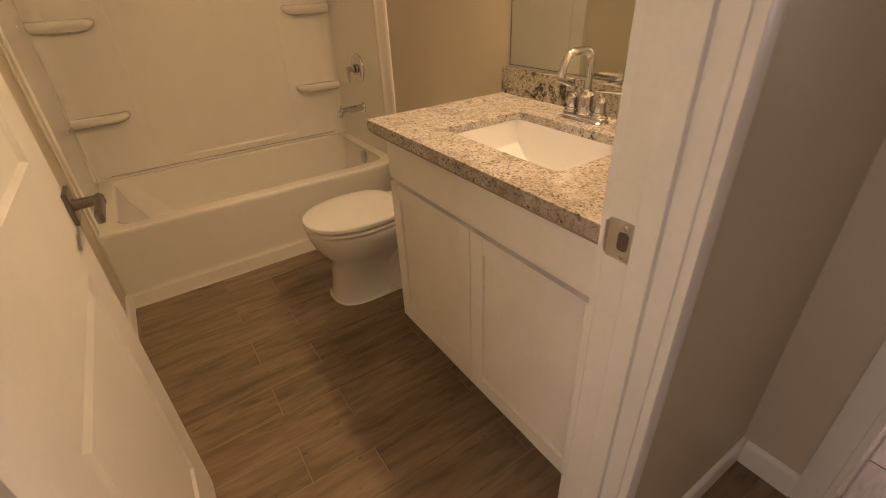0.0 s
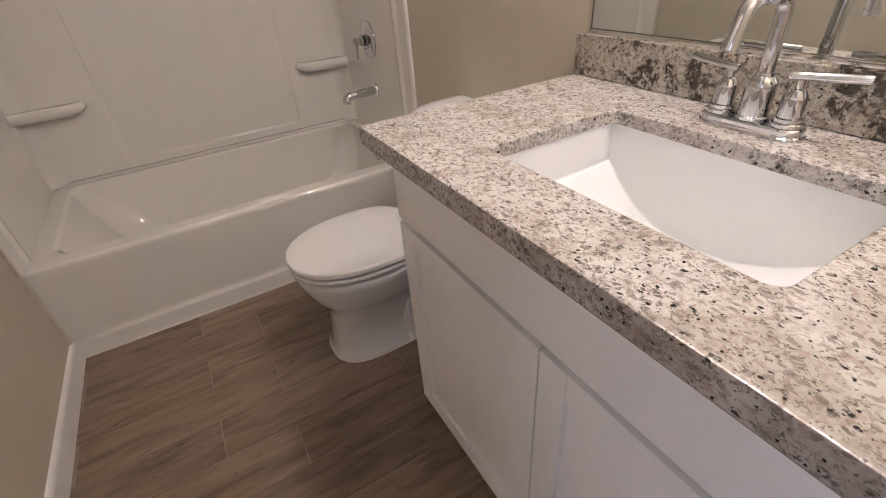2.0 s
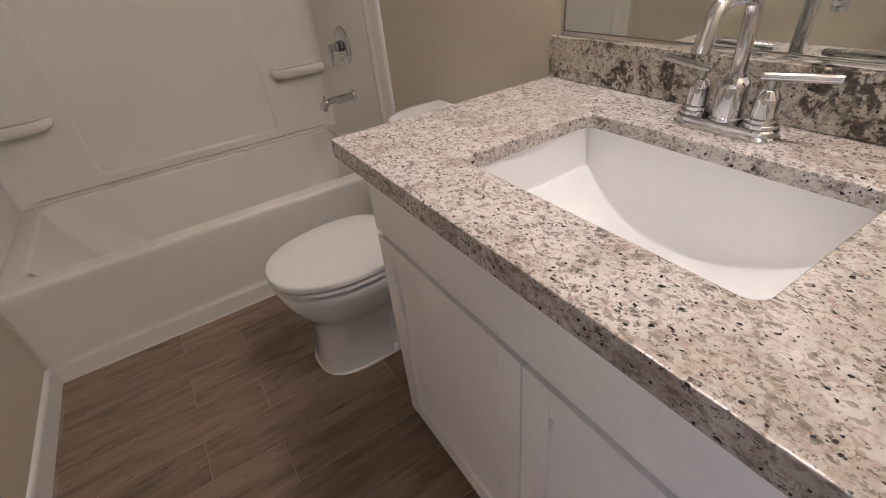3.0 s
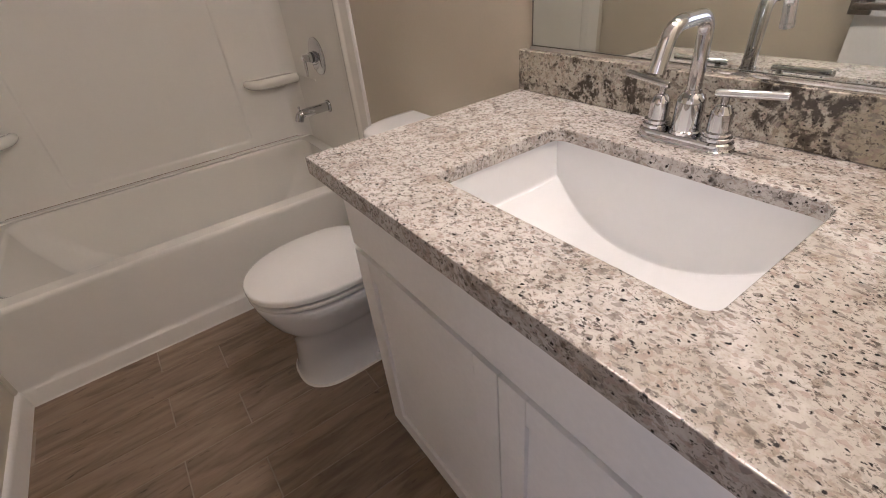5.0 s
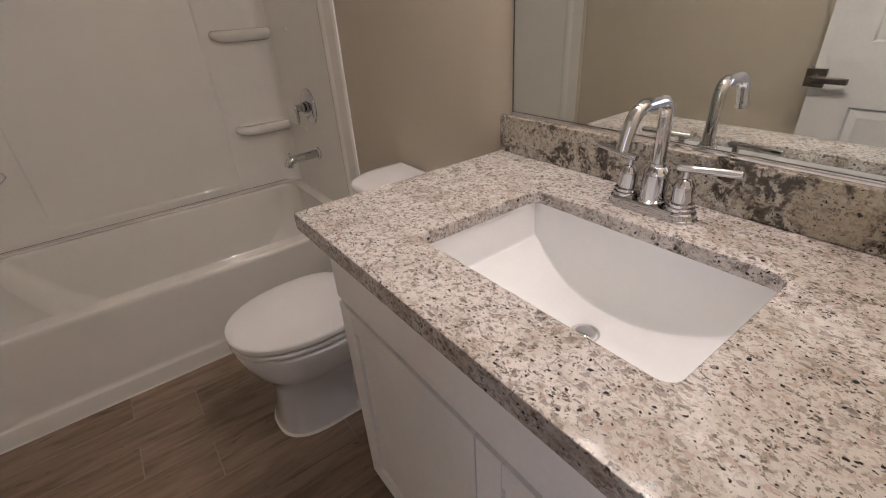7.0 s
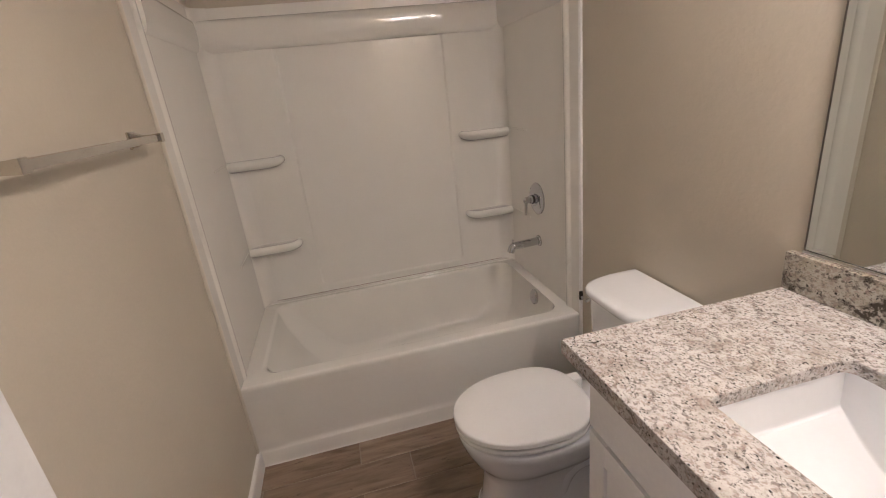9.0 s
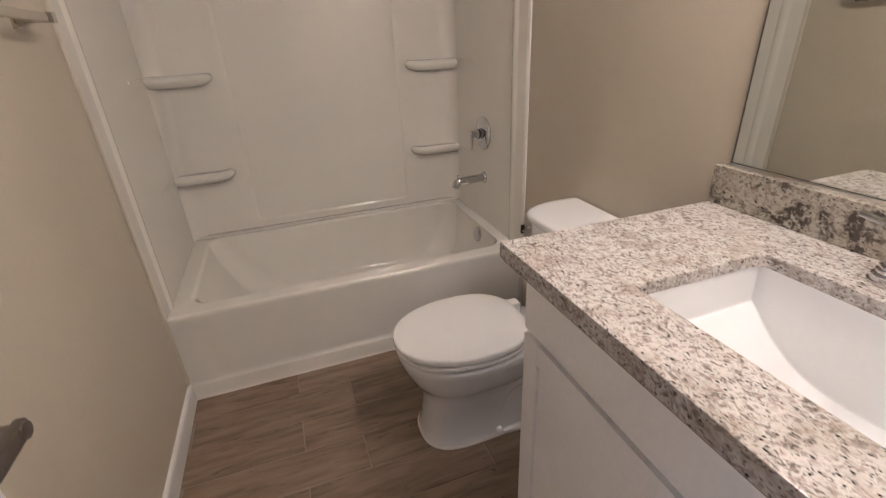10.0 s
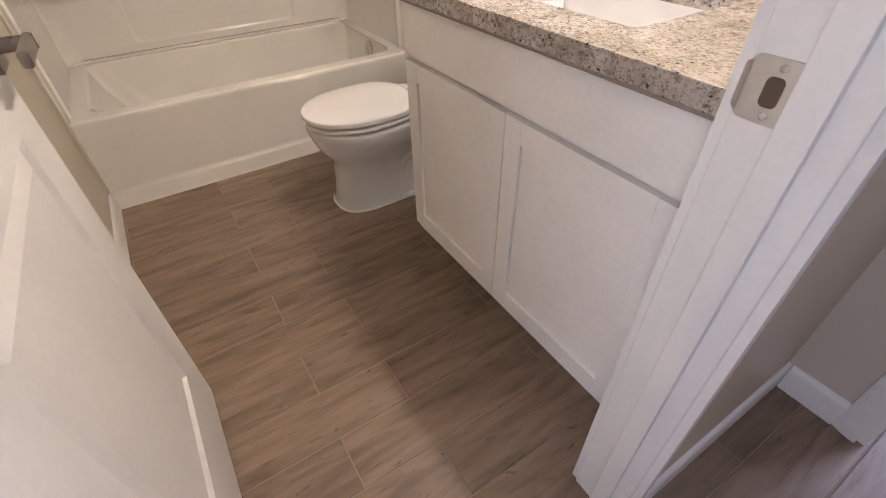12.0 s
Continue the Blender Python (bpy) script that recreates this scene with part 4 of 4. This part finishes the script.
FXC = 1.437


def oval_plate(z, gx, gy):
    return round_rect(FXC - gx, FXC + gx, FAUCET_Y - gy, FAUCET_Y + gy, z, gx * 0.96, 7)


Z = CTR_Z + 0.0005
part("base_plate", loft([oval_plate(Z, 0.029, 0.081), oval_plate(Z + 0.004, 0.029, 0.081), oval_plate(Z + 0.006, 0.0265, 0.0785), oval_plate(Z + 0.014, 0.026, 0.078), oval_plate(Z + 0.017, 0.0235, 0.0755), oval_plate(Z + 0.0185, 0.019, 0.071)]), CHROME, fa, angle=30)
for sgn in (-1, 1):
    y = FAUCET_Y + sgn * 0.051
    h = part("handle", lathe((FXC, y, Z + 0.018), (0, 0, 1), [(0, 0.0235), (0.0045, 0.0235), (0.006, 0.0222), (0.0065, 0.0195), (0.009, 0.0195), (0.0095, 0.0215), (0.0125, 0.0215), (0.0135, 0.0168), (0.041, 0.0164), (0.0435, 0.0156), (0.052, 0.0108), (0.0535, 0.0085), (0.055, 0.0058), (0.07, 0.0056)], 24), CHROME, fa)
    a = Vector((FXC - 0.006, y - sgn * 0.014, Z + 0.089))
    b = Vector((FXC + 0.012, y + sgn * 0.078, Z + 0.094))
    part("lever", tube([a, a.lerp(b, 0.03), a.lerp(b, 0.5), a.lerp(b, 0.97), b], [0.005, 0.0062, 0.0062, 0.0062, 0.005], 14), CHROME, h)
part("spout_hub", lathe((FXC, FAUCET_Y, Z + 0.018), (0, 0, 1), [(0, 0.0255), (0.004, 0.0255), (0.006, 0.0225), (0.05, 0.0215), (0.056, 0.0208), (0.0635, 0.0150), (0.0645, 0.0132), (0.07, 0.0128)], 24), CHROME, fa)
pts = rounded_path([(FXC, FAUCET_Y, Z + 0.085), (FXC - 0.003, FAUCET_Y, 1.13), (FXC - 0.096, FAUCET_Y, 1.13), (FXC - 0.115, FAUCET_Y, 1.074)], 0.028, 10)
sp2 = part("spout", tube(pts, 0.0112, 20), CHROME, fa)
part("aerator", lathe((FXC - 0.1135, FAUCET_Y, 1.078), (-0.3, 0, -1), [(0, 0.0122), (0.009, 0.0122), (0.0095, 0.008)], 18), CHROME, sp2)

# ---- mirror and its light ----
mir = thing("wall_mirror", (WALL_R, -1.45, 1.04), "large frameless wall mirror on a metal bottom channel", "mirror")
part("glass", box(WALL_R - 0.007, WALL_R - 0.002, -1.93, -0.971, 1.0372, 1.98, 0.0012, 2), MIRROR, mir, angle=10)
part("bottom_channel", box(WALL_R - 0.0115, WALL_R - 0.0005, -1.93, -0.968, 1.0275, 1.0369, 0.0015, 2), CHANNEL, mir, "bright metal channel")
# thin dark strip along the far upright edge of the glass
part("edge_seal", box(WALL_R - 0.0078, WALL_R - 0.001, -0.9708, -0.9686, 1.037, 1.98), DARK_NICKEL, mir, "thin dark edge of the mirror")
LX, LZ = WALL_R - 0.165, 2.17
vl = thing("vanity_light", (WALL_R, -1.44, LZ), "three-shade vanity wall light, lit", "wall light")
part("back_plate", box(WALL_R - 0.024, WALL_R - 0.0005, -1.74, -1.14, LZ, LZ + 0.1, 0.004), NICKEL, vl)
for y in (-1.67, -1.44, -1.21):
    arm = part("arm", tube(rounded_path([(WALL_R - 0.02, y, LZ + 0.05), (LX, y, LZ + 0.05), (LX, y, LZ + 0.012)], 0.02), 0.008, 12), NICKEL, vl)
    part("shade_cap", lathe((LX, y, LZ + 0.022), (0, 0, -1), [(0, 0.012), (0.004, 0.05), (0.014, 0.053), (0.018, 0.052)], 24), NICKEL, arm)
    part("shade", lathe((LX, y, LZ + 0.003), (0, 0, -1), [(0, 0.046), (0.03, 0.047), (0.1, 0.05), (0.1005, 0.0445), (0.095, 0.0445), (0.094, 0.001)], 24), SHADE, arm, "lit frosted glass shade")
    part("bulb", lathe((LX, y, LZ - 0.0915), (0, 0, -1), [(0, 0.042), (0.004, 0.0415), (0.008, 0.036), (0.009, 0.001)], 24), BULB, arm, "lit bulb")

# ---- towel bar on the left wall ----
tb = thing("towel_bar", (0.0, -0.55, 1.42), "brushed nickel towel bar on the beige wall", "towel bar")
TZ = 1.415
for y in (-0.235, -0.865):
    ring = [[Vector((x, y + a * s, TZ + b * s)) for a, b in ((-1, -1), (1, -1), (1, 1), (-1, 1))] for x, s in ((0.0005, 0.024), (0.006, 0.024), (0.009, 0.02), (0.03, 0.0115), (0.055, 0.0105), (0.078, 0.0125), (0.082, 0.0125))]
    part("post", loft(ring), TOWEL_METAL, tb, angle=20)
part("bar", box(0.058, 0.077, -0.865, -0.235, TZ - 0.0095, TZ + 0.0095, 0.003, 2), TOWEL_METAL, tb)

# ---- floor: plank tiles over grout ----
slab = box(-1.2, 4.3, -3.5, 0.97, -0.12, -0.0022)
floor = structure("floor", slab, GROUT, "wood-look plank tile floor with tan grout", "floor")
PITCH, LONG, GAP = 0.1545, 0.61, 0.0036
MESHES = {}


def plank(x0, x1, y0, y1):
    key = (round(x1 - x0, 4), round(y1 - y0, 4))
    if key not in MESHES:
        w, d = key
        bm = bmesh.new()
        b = 0.0012
        low = [(0, 0), (w, 0), (w, d), (0, d)]
        rings = [[Vector((x, y, -0.008)) for x, y in low], [Vector((x, y, -b)) for x, y in low], [Vector((min(max(x, b), w - b), min(max(y, b), d - b), 0)) for x, y in low]]
        bm = loft(rings, cap0=False)
        bmesh.ops.recalc_face_normals(bm, faces=bm.faces)
        me = bpy.data.meshes.new("plank")
        bm.to_mesh(me)
        bm.free()
        me.materials.append(TILE)
        MESHES[key] = me
    ob = new("plank", MESHES[key])
    ob.location = (x0, y0, random.uniform(-0.0005, 0.0003))
    ob.parent = floor


ROW0 = -1.2165
for r in range(-15, 9):
    y0, y1 = ROW0 + r * PITCH + GAP / 2, ROW0 + (r + 1) * PITCH - GAP / 2
    if y0 > 0.0 or y1 < -3.38:
        continue
    joint = 0.42 if r % 2 else 0.63
    room = y1 > HALL_F
    lo, hi = (0.0, WALL_R) if room else (-1.08, 2.6)
    k = math.floor((lo - joint) / LONG)
    while joint + k * LONG < hi:
        x0, x1 = max(lo, joint + k * LONG + GAP / 2), min(hi, joint + (k + 1) * LONG - GAP / 2)
        if x1 - x0 > 0.02:
            plank(x0, x1, y0, min(y1, 0.0))
        k += 1
